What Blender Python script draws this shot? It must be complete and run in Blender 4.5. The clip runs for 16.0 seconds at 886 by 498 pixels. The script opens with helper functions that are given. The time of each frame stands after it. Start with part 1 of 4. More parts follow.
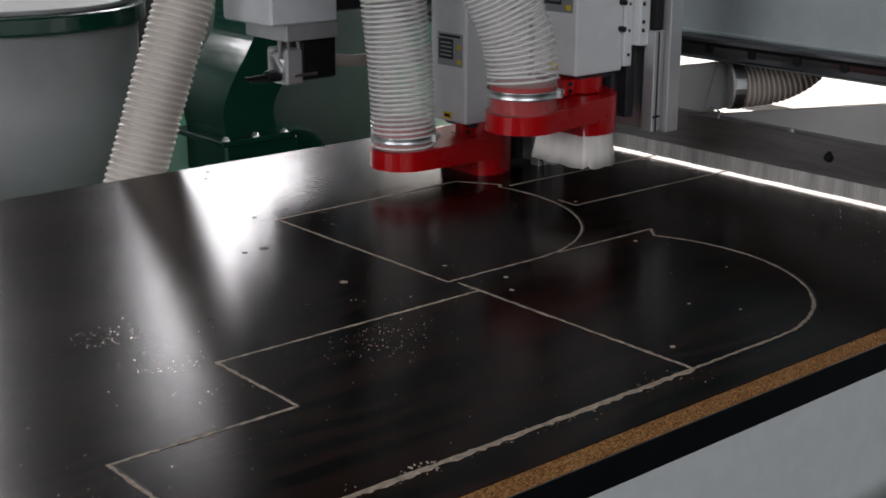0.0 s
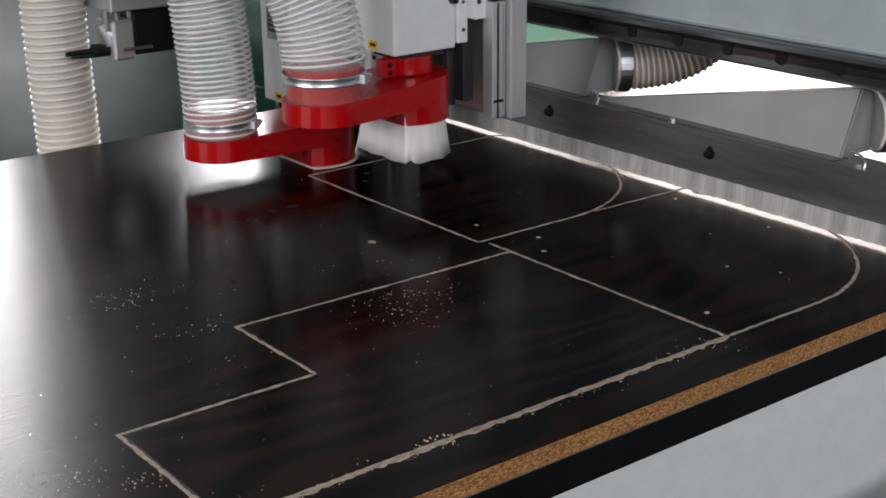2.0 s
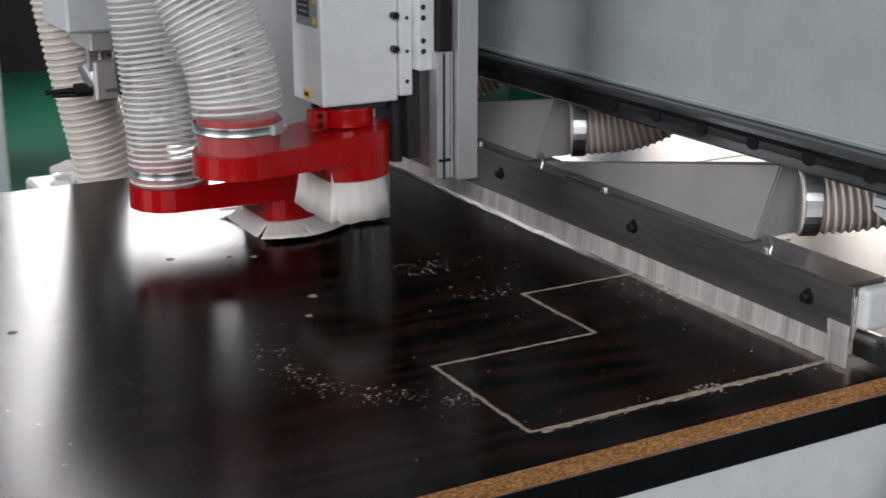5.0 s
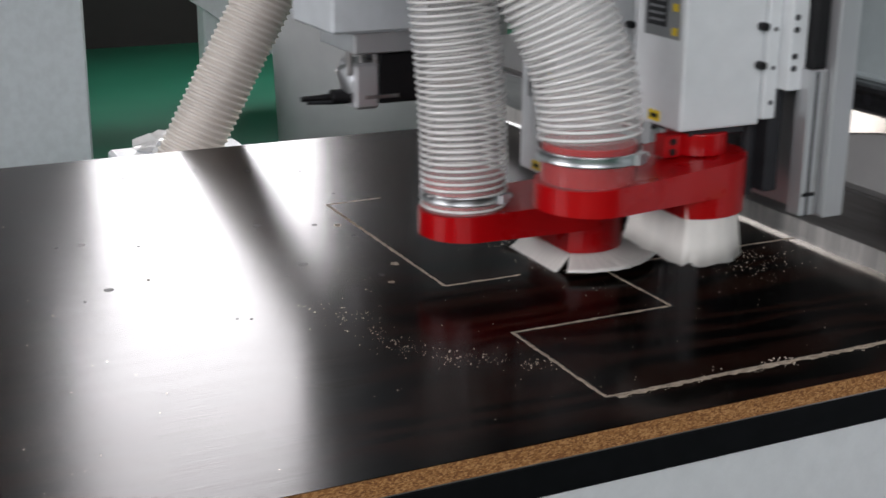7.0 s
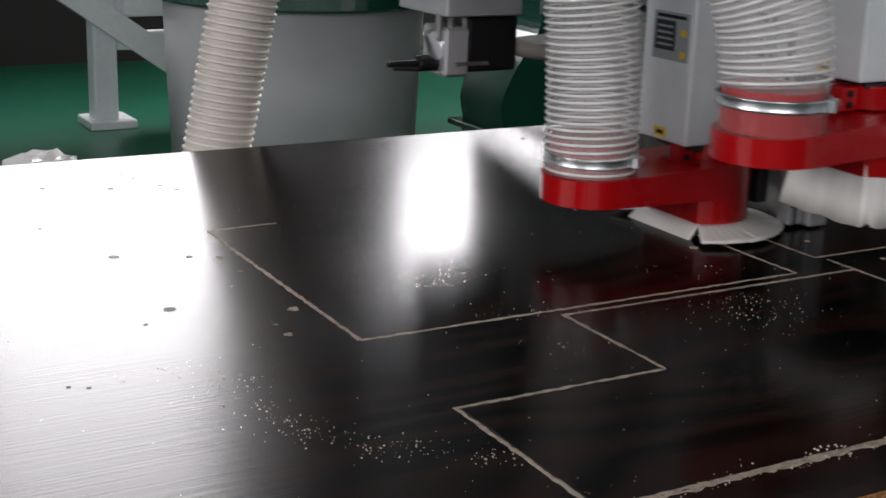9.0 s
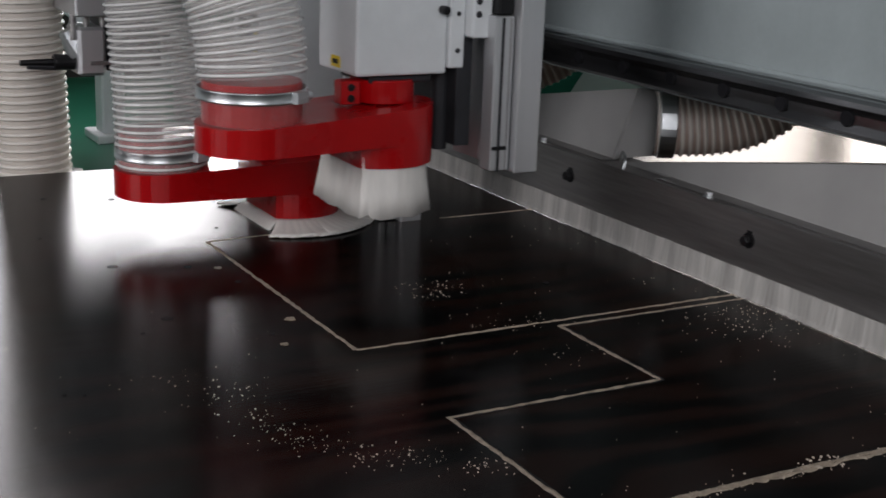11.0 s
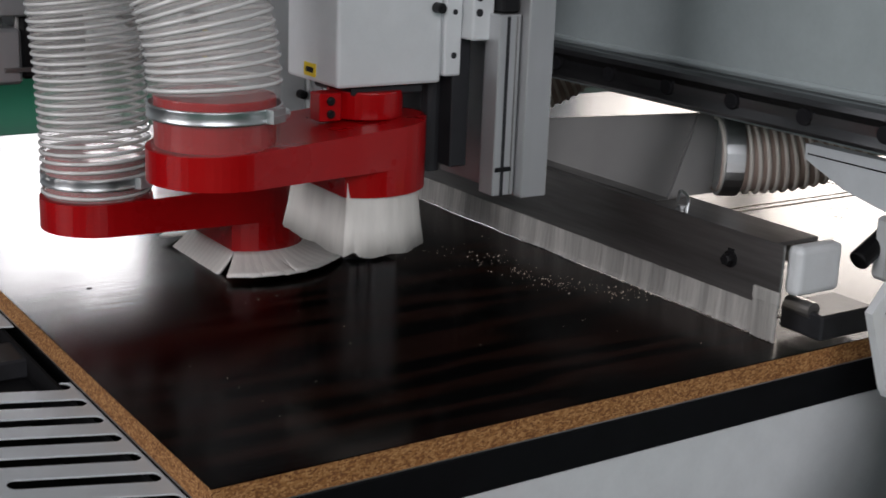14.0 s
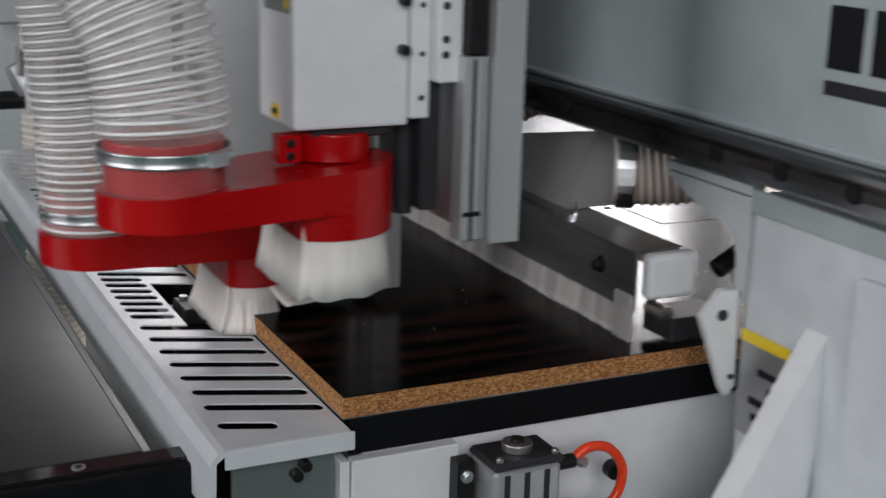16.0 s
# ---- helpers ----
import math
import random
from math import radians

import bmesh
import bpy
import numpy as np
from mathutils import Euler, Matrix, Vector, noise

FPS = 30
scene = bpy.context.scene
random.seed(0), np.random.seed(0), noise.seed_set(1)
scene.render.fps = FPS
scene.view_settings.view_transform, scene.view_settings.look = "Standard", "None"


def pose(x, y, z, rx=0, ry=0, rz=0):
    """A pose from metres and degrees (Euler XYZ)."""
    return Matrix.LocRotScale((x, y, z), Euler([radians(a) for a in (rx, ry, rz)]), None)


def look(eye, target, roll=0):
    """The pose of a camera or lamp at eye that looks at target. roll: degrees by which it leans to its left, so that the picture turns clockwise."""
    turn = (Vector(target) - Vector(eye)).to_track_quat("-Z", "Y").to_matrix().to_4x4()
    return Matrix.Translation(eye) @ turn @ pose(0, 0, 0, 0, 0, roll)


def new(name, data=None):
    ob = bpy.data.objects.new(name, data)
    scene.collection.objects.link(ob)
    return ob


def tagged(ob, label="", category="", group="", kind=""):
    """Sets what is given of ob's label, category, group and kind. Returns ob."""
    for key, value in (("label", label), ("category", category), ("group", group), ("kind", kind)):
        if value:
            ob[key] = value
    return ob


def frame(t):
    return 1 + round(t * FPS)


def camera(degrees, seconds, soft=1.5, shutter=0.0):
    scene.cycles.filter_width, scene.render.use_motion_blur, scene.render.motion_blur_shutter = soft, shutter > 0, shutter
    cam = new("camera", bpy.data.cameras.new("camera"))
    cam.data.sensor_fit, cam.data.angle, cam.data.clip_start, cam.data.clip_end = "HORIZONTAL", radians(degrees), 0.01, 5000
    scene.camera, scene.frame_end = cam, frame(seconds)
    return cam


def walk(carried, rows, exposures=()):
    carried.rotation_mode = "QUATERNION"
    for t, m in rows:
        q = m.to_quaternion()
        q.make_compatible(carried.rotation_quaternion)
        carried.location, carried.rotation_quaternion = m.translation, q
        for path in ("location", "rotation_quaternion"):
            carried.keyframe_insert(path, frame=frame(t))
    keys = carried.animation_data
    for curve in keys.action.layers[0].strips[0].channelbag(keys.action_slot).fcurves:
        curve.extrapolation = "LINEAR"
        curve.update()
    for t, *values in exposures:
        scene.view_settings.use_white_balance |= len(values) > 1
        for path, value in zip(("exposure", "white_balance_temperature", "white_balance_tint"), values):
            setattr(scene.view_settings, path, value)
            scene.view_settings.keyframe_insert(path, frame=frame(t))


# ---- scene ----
PI = math.pi


# ---- camera ----
cam = camera(36.3, 16.0, soft=1.6, shutter=0.5)
PATH = [
    (0, (0.129, -0.792, 0.540), (1.060, 0.302, 0.107), 0.1),
    (0.5, (0.171, -0.777, 0.548), (1.085, 0.318, 0.082), -0.1),
    (1, (0.197, -0.776, 0.545), (1.078, 0.337, 0.062), -0.6),
    (1.5, (0.168, -0.759, 0.528), (1.061, 0.350, 0.057), -0.6),
    (2, (0.191, -0.778, 0.545), (1.057, 0.344, 0.053), -0.6),
    (2.5, (0.183, -0.782, 0.542), (1.050, 0.343, 0.058), -0.8),
    (3, (0.178, -0.798, 0.549), (1.061, 0.315, 0.068), -1.1),
    (5.5, (-0.052, -0.932, 0.530), (0.605, 0.346, 0.098), 0.5),
    (6, (-0.076, -0.941, 0.527), (0.583, 0.335, 0.096), 1.2),
    (6.5, (-0.088, -0.951, 0.518), (0.563, 0.329, 0.087), 1.0),
    (7, (-0.046, -0.950, 0.529), (0.577, 0.337, 0.076), 0.5),
    (7.5, (-0.037, -0.886, 0.488), (0.617, 0.393, 0.055), 1.6),
    (8, (0.115, -0.584, 0.411), (0.809, 0.671, -0.029), 2.2),
    (8.2, (0.108, -0.589, 0.415), (0.826, 0.655, -0.018), 2.3),
    (10.5, (0.145, -0.590, 0.398), (0.863, 0.667, 0.004), 2.0),
    (11, (0.125, -0.599, 0.408), (0.840, 0.658, 0.009), 2.2),
    (11.5, (0.119, -0.624, 0.400), (0.833, 0.637, 0.012), 1.8),
    (12, (0.068, -0.647, 0.406), (0.791, 0.612, 0.030), 1.8),
    (12.5, (-0.029, -0.664, 0.389), (0.736, 0.574, 0.029), 1.7),
    (13, (-0.201, -0.686, 0.388), (0.626, 0.509, 0.018), 1.8),
    (13.5, (-0.308, -0.710, 0.385), (0.523, 0.476, -0.008), 1.8),
    (14, (-0.332, -0.758, 0.399), (0.473, 0.441, -0.006), 2.2),
    (14.5, (-0.352, -0.813, 0.393), (0.412, 0.415, -0.004), 1.9),
    (15, (-0.389, -0.879, 0.412), (0.308, 0.380, -0.013), 2.4),
    (15.5, (-0.410, -0.932, 0.420), (0.266, 0.342, 0.007), 2.9),
    (16, (-0.406, -1.013, 0.432), (0.232, 0.286, 0.037), 1.6),
]
HEAD = [
    (0, 1.954, 0.657, -0.018),
    (0.5, 1.888, 0.682, -0.022),
    (1, 1.699, 0.675, -0.017),
    (1.5, 1.647, 0.683, -0.013),
    (2, 1.567, 0.676, -0.014),
    (2.5, 1.546, 0.671, 0.004),
    (3, 1.500, 0.673, 0.022),
    (3.2, 1.400, 0.640, 0.026),
    (4.2, 1.160, 0.620, 0.020),
    (5.3, 0.963, 0.563, 0.000),
    (5.5, 0.961, 0.500, 0.000),
    (6, 0.962, 0.321, 0.001),
    (6.5, 0.976, 0.250, -0.001),
    (7, 1.130, 0.215, 0.004),
    (7.5, 1.330, 0.272, -0.008),
    (8, 1.472, 0.190, -0.004),
    (8.2, 1.495, 0.205, -0.003),
    (9.2, 1.460, 0.440, 0.000),
    (9.8, 1.400, 0.630, 0.000),
    (10.3, 1.267, 0.656, -0.007),
    (10.5, 1.198, 0.651, -0.008),
    (11, 1.057, 0.636, -0.004),
    (11.5, 0.993, 0.624, 0.001),
    (12, 0.946, 0.628, 0.000),
    (12.5, 0.949, 0.639, 0.030),
    (13, 0.736, 0.383, 0.023),
    (13.5, 0.617, 0.266, 0.015),
    (14, 0.565, 0.248, 0.004),
    (14.5, 0.521, 0.243, -0.007),
    (15, 0.516, 0.128, -0.009),
    (15.5, 0.463, 0.091, -0.006),
    (16, 0.319, 0.058, 0.012),
]
EXPOSURE = [(0, -0.65), (0.5, -0.45), (1, -0.1), (2, 0.05), (3, 0.15), (3.2, 0.15), (5.3, 0.0), (6.5, 0.0), (7.5, -0.2), (8.2, -0.3), (10.5, -0.35), (11, -0.5), (13, -0.45), (14.5, -0.55), (16, -0.4)]
walk(cam, [(t, look(eye, target, roll)) for t, eye, target, roll in PATH], EXPOSURE)

# ---- light: daylight through the hall's windows, and an added back fill ----
world = bpy.data.worlds.new("world")
scene.world = world
world.use_nodes = True
wn = world.node_tree.nodes
sky = wn.new("ShaderNodeTexSky")
sky.sky_type, sky.sun_disc = "NISHITA", False
sky.sun_elevation, sky.sun_rotation = radians(40), radians(20)
world.node_tree.links.new(sky.outputs[0], wn["Background"].inputs[0])
wn["Background"].inputs[1].default_value = 0.1


def area_lamp(name, place, target, width, height, power, colour=(1, 1, 1)):
    data = bpy.data.lights.new(name, "AREA")
    data.shape, data.size, data.size_y, data.energy, data.color = "RECTANGLE", width, height, power, colour
    lamp = new(name, data)
    lamp.matrix_world = look(place, target)
    return lamp


area_lamp("window_light_far_a", (2.2, 7.40, 3.05), (2.2, 0, 3.05), 1.7, 3.5, 310, (1, 0.965, 0.99))
area_lamp("window_light_far_b", (5.05, 7.40, 2.50), (5.05, 0, 2.50), 1.3, 1.7, 150, (1, 0.965, 0.99))
area_lamp("window_light_end", (8.40, 5.35, 1.60), (0, 5.35, 1.60), 3.8, 2.4, 430, (1, 0.89, 0.81))
area_lamp("window_light_corner", (7.25, 7.40, 1.80), (7.25, 0, 1.80), 1.7, 2.0, 85, (1, 0.89, 0.81))
area_lamp("window_light_side", (-2.5, -5.40, 2.65), (-2.5, 0, 0.6), 5.6, 2.6, 290, (1, 0.957, 0.985))
# added fill lamp with no known window; brightens faces turned to -x
area_lamp("fill_light_back", (-7.80, 0.2, 2.65), (0, 0.2, 0.6), 5.0, 2.6, 380, (1, 0.957, 0.985))


# ---- materials ----
def nodes_of(name):
    m = bpy.data.materials.new(name)
    m.use_nodes = True
    return m, m.node_tree.nodes, m.node_tree.links


def plain(name, colour, rough=0.5, metal=0.0, scale=30.0, vary=0.15, bump=0.05, stretch=(1, 1, 1), alpha=1.0, coat=0.0, stain=0.12, transmission=0.0):
    """Paint, plastic or metal with grain and larger stains in colour, gloss and relief."""
    m, n, l = nodes_of(name)
    b = n["Principled BSDF"]
    tex, mp = n.new("ShaderNodeTexCoord"), n.new("ShaderNodeMapping")
    mp.inputs["Scale"].default_value = stretch
    l.new(tex.outputs["Object"], mp.inputs[0])
    fine, large = n.new("ShaderNodeTexNoise"), n.new("ShaderNodeTexNoise")
    fine.inputs["Scale"].default_value, fine.inputs["Detail"].default_value = scale, 6
    large.inputs["Scale"].default_value, large.inputs["Detail"].default_value = scale / 9, 4
    l.new(mp.outputs[0], fine.inputs[0])
    l.new(mp.outputs[0], large.inputs[0])
    mix = n.new("ShaderNodeMix")
    mix.data_type = "RGBA"
    mix.inputs[6].default_value = [c * (1 - vary) for c in colour] + [1]
    mix.inputs[7].default_value = [min(1, c * (1 + vary)) for c in colour] + [1]
    l.new(fine.outputs[0], mix.inputs[0])
    ramp = n.new("ShaderNodeMapRange")
    ramp.inputs[1].default_value, ramp.inputs[2].default_value = 0.35, 0.65
    ramp.inputs[3].default_value, ramp.inputs[4].default_value = 1 - stain, 1
    l.new(large.outputs[0], ramp.inputs[0])
    mul = n.new("ShaderNodeMix")
    mul.data_type, mul.blend_type = "RGBA", "MULTIPLY"
    mul.inputs[0].default_value = 1
    l.new(mix.outputs[2], mul.inputs[6])
    l.new(ramp.outputs[0], mul.inputs[7])
    l.new(mul.outputs[2], b.inputs["Base Color"])
    rr = n.new("ShaderNodeMapRange")
    rr.inputs[3].default_value, rr.inputs[4].default_value = rough * 0.8, min(1, rough * 1.25)
    l.new(large.outputs[0], rr.inputs[0])
    l.new(rr.outputs[0], b.inputs["Roughness"])
    b.inputs["Metallic"].default_value = metal
    b.inputs["Alpha"].default_value = alpha
    b.inputs["Coat Weight"].default_value = coat
    b.inputs["Coat Roughness"].default_value = 0.08
    b.inputs["Transmission Weight"].default_value = transmission
    if bump:
        bp = n.new("ShaderNodeBump")
        bp.inputs["Strength"].default_value, bp.inputs["Distance"].default_value = bump, 0.002
        l.new(fine.outputs[0], bp.inputs["Height"])
        l.new(bp.outputs[0], b.inputs["Normal"])
    return m


def laminate():
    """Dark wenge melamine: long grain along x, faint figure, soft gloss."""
    m, n, l = nodes_of("wenge_laminate")
    b = n["Principled BSDF"]
    tex = n.new("ShaderNodeTexCoord")
    mp, mp2 = n.new("ShaderNodeMapping"), n.new("ShaderNodeMapping")
    mp.inputs["Scale"].default_value = (6, 260, 1)
    mp2.inputs["Scale"].default_value = (1.1, 4.2, 1)
    for q in (mp, mp2):
        l.new(tex.outputs["Object"], q.inputs[0])
    grain, figure = n.new("ShaderNodeTexNoise"), n.new("ShaderNodeTexWave")
    grain.inputs["Scale"].default_value, grain.inputs["Detail"].default_value = 1, 5
    figure.wave_type, figure.bands_direction = "BANDS", "Y"
    figure.inputs["Scale"].default_value, figure.inputs["Distortion"].default_value = 1.5, 16
    figure.inputs["Detail"].default_value, figure.inputs["Detail Scale"].default_value = 3, 1.2
    l.new(mp.outputs[0], grain.inputs[0])
    l.new(mp2.outputs[0], figure.inputs[0])
    ramp = n.new("ShaderNodeValToRGB")
    ramp.color_ramp.elements[0].position, ramp.color_ramp.elements[1].position = 0.42, 0.80
    ramp.color_ramp.elements[0].color, ramp.color_ramp.elements[1].color = (0.0003, 0.0002, 0.0002, 1), (0.0170, 0.0060, 0.0037, 1)
    add = n.new("ShaderNodeMath")
    add.operation = "MULTIPLY_ADD"
    add.inputs[1].default_value = 0.45
    l.new(figure.outputs[1], add.inputs[0])
    half = n.new("ShaderNodeMath")
    half.operation, half.inputs[1].default_value = "MULTIPLY", 0.6
    l.new(grain.outputs[0], half.inputs[0])
    l.new(half.outputs[0], add.inputs[2])
    l.new(add.outputs[0], ramp.inputs[0])
    l.new(ramp.outputs[0], b.inputs["Base Color"])
    smear = n.new("ShaderNodeTexNoise")
    smear.inputs["Scale"].default_value, smear.inputs["Detail"].default_value = 5, 4
    l.new(tex.outputs["Object"], smear.inputs[0])
    rr = n.new("ShaderNodeMapRange")
    rr.inputs[3].default_value, rr.inputs[4].default_value = 0.14, 0.26
    blend = n.new("ShaderNodeMath")
    blend.operation, blend.inputs[1].default_value = "MULTIPLY_ADD", 0.45
    l.new(grain.outputs[0], blend.inputs[0])
    soft_smear = n.new("ShaderNodeMath")
    soft_smear.operation, soft_smear.inputs[1].default_value = "MULTIPLY", 0.55
    l.new(smear.outputs[0], soft_smear.inputs[0])
    l.new(soft_smear.outputs[0], blend.inputs[2])
    l.new(blend.outputs[0], rr.inputs[0])
    l.new(rr.outputs[0], b.inputs["Roughness"])
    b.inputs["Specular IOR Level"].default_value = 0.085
    bp = n.new("ShaderNodeBump")
    bp.inputs["Strength"].default_value, bp.inputs["Distance"].default_value = 0.30, 0.0004
    l.new(grain.outputs[0], bp.inputs["Height"])
    l.new(bp.outputs[0], b.inputs["Normal"])
    return m


def chipboard():
    """Pressed wood chips: flakes of tan and dark brown."""
    m, n, l = nodes_of("chipboard_core")
    b = n["Principled BSDF"]
    tex, mp = n.new("ShaderNodeTexCoord"), n.new("ShaderNodeMapping")
    mp.inputs["Scale"].default_value = (420, 420, 820)
    l.new(tex.outputs["Object"], mp.inputs[0])
    vor, noi = n.new("ShaderNodeTexVoronoi"), n.new("ShaderNodeTexNoise")
    vor.inputs["Scale"].default_value = 1
    noi.inputs["Scale"].default_value, noi.inputs["Detail"].default_value = 2.2, 6
    l.new(mp.outputs[0], vor.inputs[0])
    l.new(mp.outputs[0], noi.inputs[0])
    sep = n.new("ShaderNodeSeparateColor")
    l.new(vor.outputs["Color"], sep.inputs[0])
    mix = n.new("ShaderNodeMath")
    mix.operation = "MULTIPLY"
    l.new(sep.outputs[0], mix.inputs[0])
    l.new(noi.outputs[0], mix.inputs[1])
    ramp = n.new("ShaderNodeValToRGB")
    e = ramp.color_ramp.elements
    e[0].position, e[1].position = 0.04, 0.55
    e[0].color, e[1].color = (0.18, 0.07, 0.02, 1), (0.60, 0.33, 0.13, 1)
    mid = e.new(0.24)
    mid.color = (0.33, 0.145, 0.042, 1)
    l.new(mix.outputs[0], ramp.inputs[0])
    l.new(ramp.outputs[0], b.inputs["Base Color"])
    b.inputs["Roughness"].default_value = 0.85
    bp = n.new("ShaderNodeBump")
    bp.inputs["Strength"].default_value, bp.inputs["Distance"].default_value = 0.6, 0.001
    l.new(mix.outputs[0], bp.inputs["Height"])
    l.new(bp.outputs[0], b.inputs["Normal"])
    return m


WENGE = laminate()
CORE = chipboard()
SAWDUST = plain("sawdust", (0.52, 0.43, 0.33), 0.95, scale=900, vary=0.5, bump=0.6, stain=0.35)
CHIP = plain("wood_chips", (0.62, 0.54, 0.44), 0.9, scale=400, vary=0.35, bump=0)
BLACK_EDGE = plain("black_phenolic", (0.005, 0.0055, 0.0065), 0.6, scale=40, vary=0.5, bump=0.08)
WHITE_PAINT = plain("white_powder_coat", (0.72, 0.75, 0.76), 0.38, scale=300, vary=0.03, bump=0.05, stain=0.06)
GREY_PAINT = plain("grey_enamel", (0.37, 0.425, 0.43), 0.42, scale=160, vary=0.05, bump=0.04, stain=0.1)
PLATE_PAINT = plain("pale_grey_powder_coat", (0.60, 0.64, 0.66), 0.36, scale=300, vary=0.04, bump=0.05, stain=0.08)
RED = plain("red_enamel", (0.41, 0.0012, 0.0035), 0.28, scale=220, vary=0.06, bump=0.03, coat=0.3, stain=0.08)
RED.node_tree.nodes["Principled BSDF"].inputs["Specular IOR Level"].default_value = 0.3
STEEL = plain("brushed_steel", (0.42, 0.41, 0.40), 0.38, 0.9, scale=18, vary=0.25, bump=0.08, stretch=(6, 1, 14), stain=0.4)
ALU = plain("aluminium", (0.62, 0.63, 0.64), 0.36, 0.75, scale=60, vary=0.08, bump=0.04, stretch=(1, 1, 0.1), stain=0.1)
SHEET = plain("galvanised_sheet", (0.42, 0.43, 0.44), 0.32, 0.8, scale=14, vary=0.12, bump=0.03, stain=0.2)
HOOD_SHEET = plain("dull_folded_sheet", (0.40, 0.40, 0.39), 0.5, 0.45, scale=16, vary=0.15, bump=0.04, stain=0.25)
CHROME = plain("zinc_plated_steel", (0.74, 0.77, 0.78), 0.34, 1.0, scale=90, vary=0.1, bump=0.05)
RAIL = plain("hardened_rail_steel", (0.27, 0.27, 0.28), 0.22, 0.95, scale=20, vary=0.3, bump=0.03, stretch=(1, 0.2, 6), stain=0.45)
BLACK = plain("black_oxide", (0.012, 0.012, 0.013), 0.4, 0.2, scale=90, vary=0.3, bump=0.1)
DARK = plain("dark_machine_grey", (0.035, 0.036, 0.04), 0.45, 0.3, scale=60, vary=0.3, bump=0.08)
BRISTLE = plain("white_nylon_bristle", (0.84, 0.82, 0.77), 0.55, scale=55, vary=0.06, bump=0.12, stretch=(9, 9, 0.5), stain=0.12)
STRIP = plain("grey_nylon_strip", (0.50, 0.49, 0.46), 0.6, scale=45, vary=0.35, bump=0.5, stretch=(9, 9, 0.4), stain=0.35)
DUCT = plain("brown_dusty_pvc", (0.44, 0.34, 0.29), 0.4, scale=40, vary=0.2, bump=0.1)
HOSE = plain("clear_pvc", (0.80, 0.79, 0.76), 0.10, scale=40, vary=0.1, bump=0.15, alpha=0.26)
CUFF = plain("clear_cuff_pvc", (0.80, 0.76, 0.74), 0.10, scale=40, vary=0.1, bump=0.15, alpha=0.10)
HOSE_DUSTY = plain("dusty_pvc", (0.62, 0.57, 0.51), 0.4, scale=40, vary=0.15, bump=0.1, alpha=0.9)
RIB = plain("white_pvc_spiral", (0.84, 0.84, 0.82), 0.16, scale=60, vary=0.05, bump=0, coat=0.8)
RIB_DUSTY = plain("dusty_pvc_spiral", (0.74, 0.70, 0.64), 0.4, scale=60, vary=0.1, bump=0)
ORANGE_TUBE = plain("orange_air_line", (0.85, 0.055, 0.012), 0.25, scale=60, vary=0.05, bump=0)
YELLOW = plain("yellow_label", (0.80, 0.58, 0.02), 0.4, scale=100, vary=0.05, bump=0)
INK = plain("black_ink", (0.015, 0.015, 0.017), 0.45, scale=100, vary=0.2, bump=0)
GREEN_ENAMEL = plain("dark_green_enamel", (0.006, 0.048, 0.032), 0.22, scale=60, vary=0.1, bump=0.04, coat=0.4)
GREEN_FLOOR = plain("green_epoxy_floor", (0.012, 0.13, 0.075), 0.3, scale=5, vary=0.2, bump=0.02, stain=0.3)
DRUM = plain("weathered_white_drum", (0.40, 0.41, 0.41), 0.5, scale=9, vary=0.12, bump=0.04, stain=0.25)
WALL = plain("dark_hall_plaster", (0.03, 0.031, 0.031), 0.85, scale=20, vary=0.05, bump=0.05)
CONVEYOR = plain("dark_grey_table_top", (0.013, 0.015, 0.018), 0.38, 0.0, scale=120, vary=0.12, bump=0.03, stain=0.2)
POLISHED = plain("polished_black_strip", (0.010, 0.010, 0.011), 0.12, 0.0, scale=90, vary=0.2, bump=0.02, stain=0.2)
# near-black that paints the shade under the plate slots
SHADE_BLACK = plain("slot_shade_black", (0.012, 0.012, 0.013), 0.95, scale=90, vary=0.3, bump=0)
BLUE = plain("blue_plastic", (0.02, 0.22, 0.70), 0.35, scale=30, vary=0.1, bump=0)


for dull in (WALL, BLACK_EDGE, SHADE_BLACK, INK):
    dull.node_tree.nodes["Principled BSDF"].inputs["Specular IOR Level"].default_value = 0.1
for matt in (BLACK, DARK):
    matt.node_tree.nodes["Principled BSDF"].inputs["Specular IOR Level"].default_value = 0.3


# ---- mesh helpers ----
def part(name, bm, material, parent=None, label="", smooth=False, place=None):
    me = bpy.data.meshes.new(name)
    bmesh.ops.recalc_face_normals(bm, faces=bm.faces)
    bm.to_mesh(me)
    bm.free()
    for m in material if isinstance(material, (list, tuple)) else [material]:
        me.materials.append(m)
    if smooth:
        for p in me.polygons:
            p.use_smooth = True
    ob = new(name, me)
    if parent is not None:
        ob.parent = parent
    if place is not None:
        ob.matrix_local = place
    if label:
        ob["label"] = label
    return ob


def group(name, label, category, m=None, grp="", kind=""):
    ob = new(name)
    ob.empty_display_size = 0.05
    if m is not None:
        ob.matrix_world = m
    return tagged(ob, label, category, grp, kind)


def box(x0, x1, y0, y1, z0, z1, bevel=0.0, bm=None, segments=1):
    own = bm is None
    bm = bm or bmesh.new()
    r = bmesh.ops.create_cube(bm, size=1, matrix=Matrix.LocRotScale(((x0 + x1) / 2, (y0 + y1) / 2, (z0 + z1) / 2), None, (x1 - x0, y1 - y0, z1 - z0)))
    if bevel:
        edges = {e for v in r["verts"] for e in v.link_edges}
        bmesh.ops.bevel(bm, geom=list(edges), offset=bevel, segments=segments, affect="EDGES", profile=0.5)
    return bm


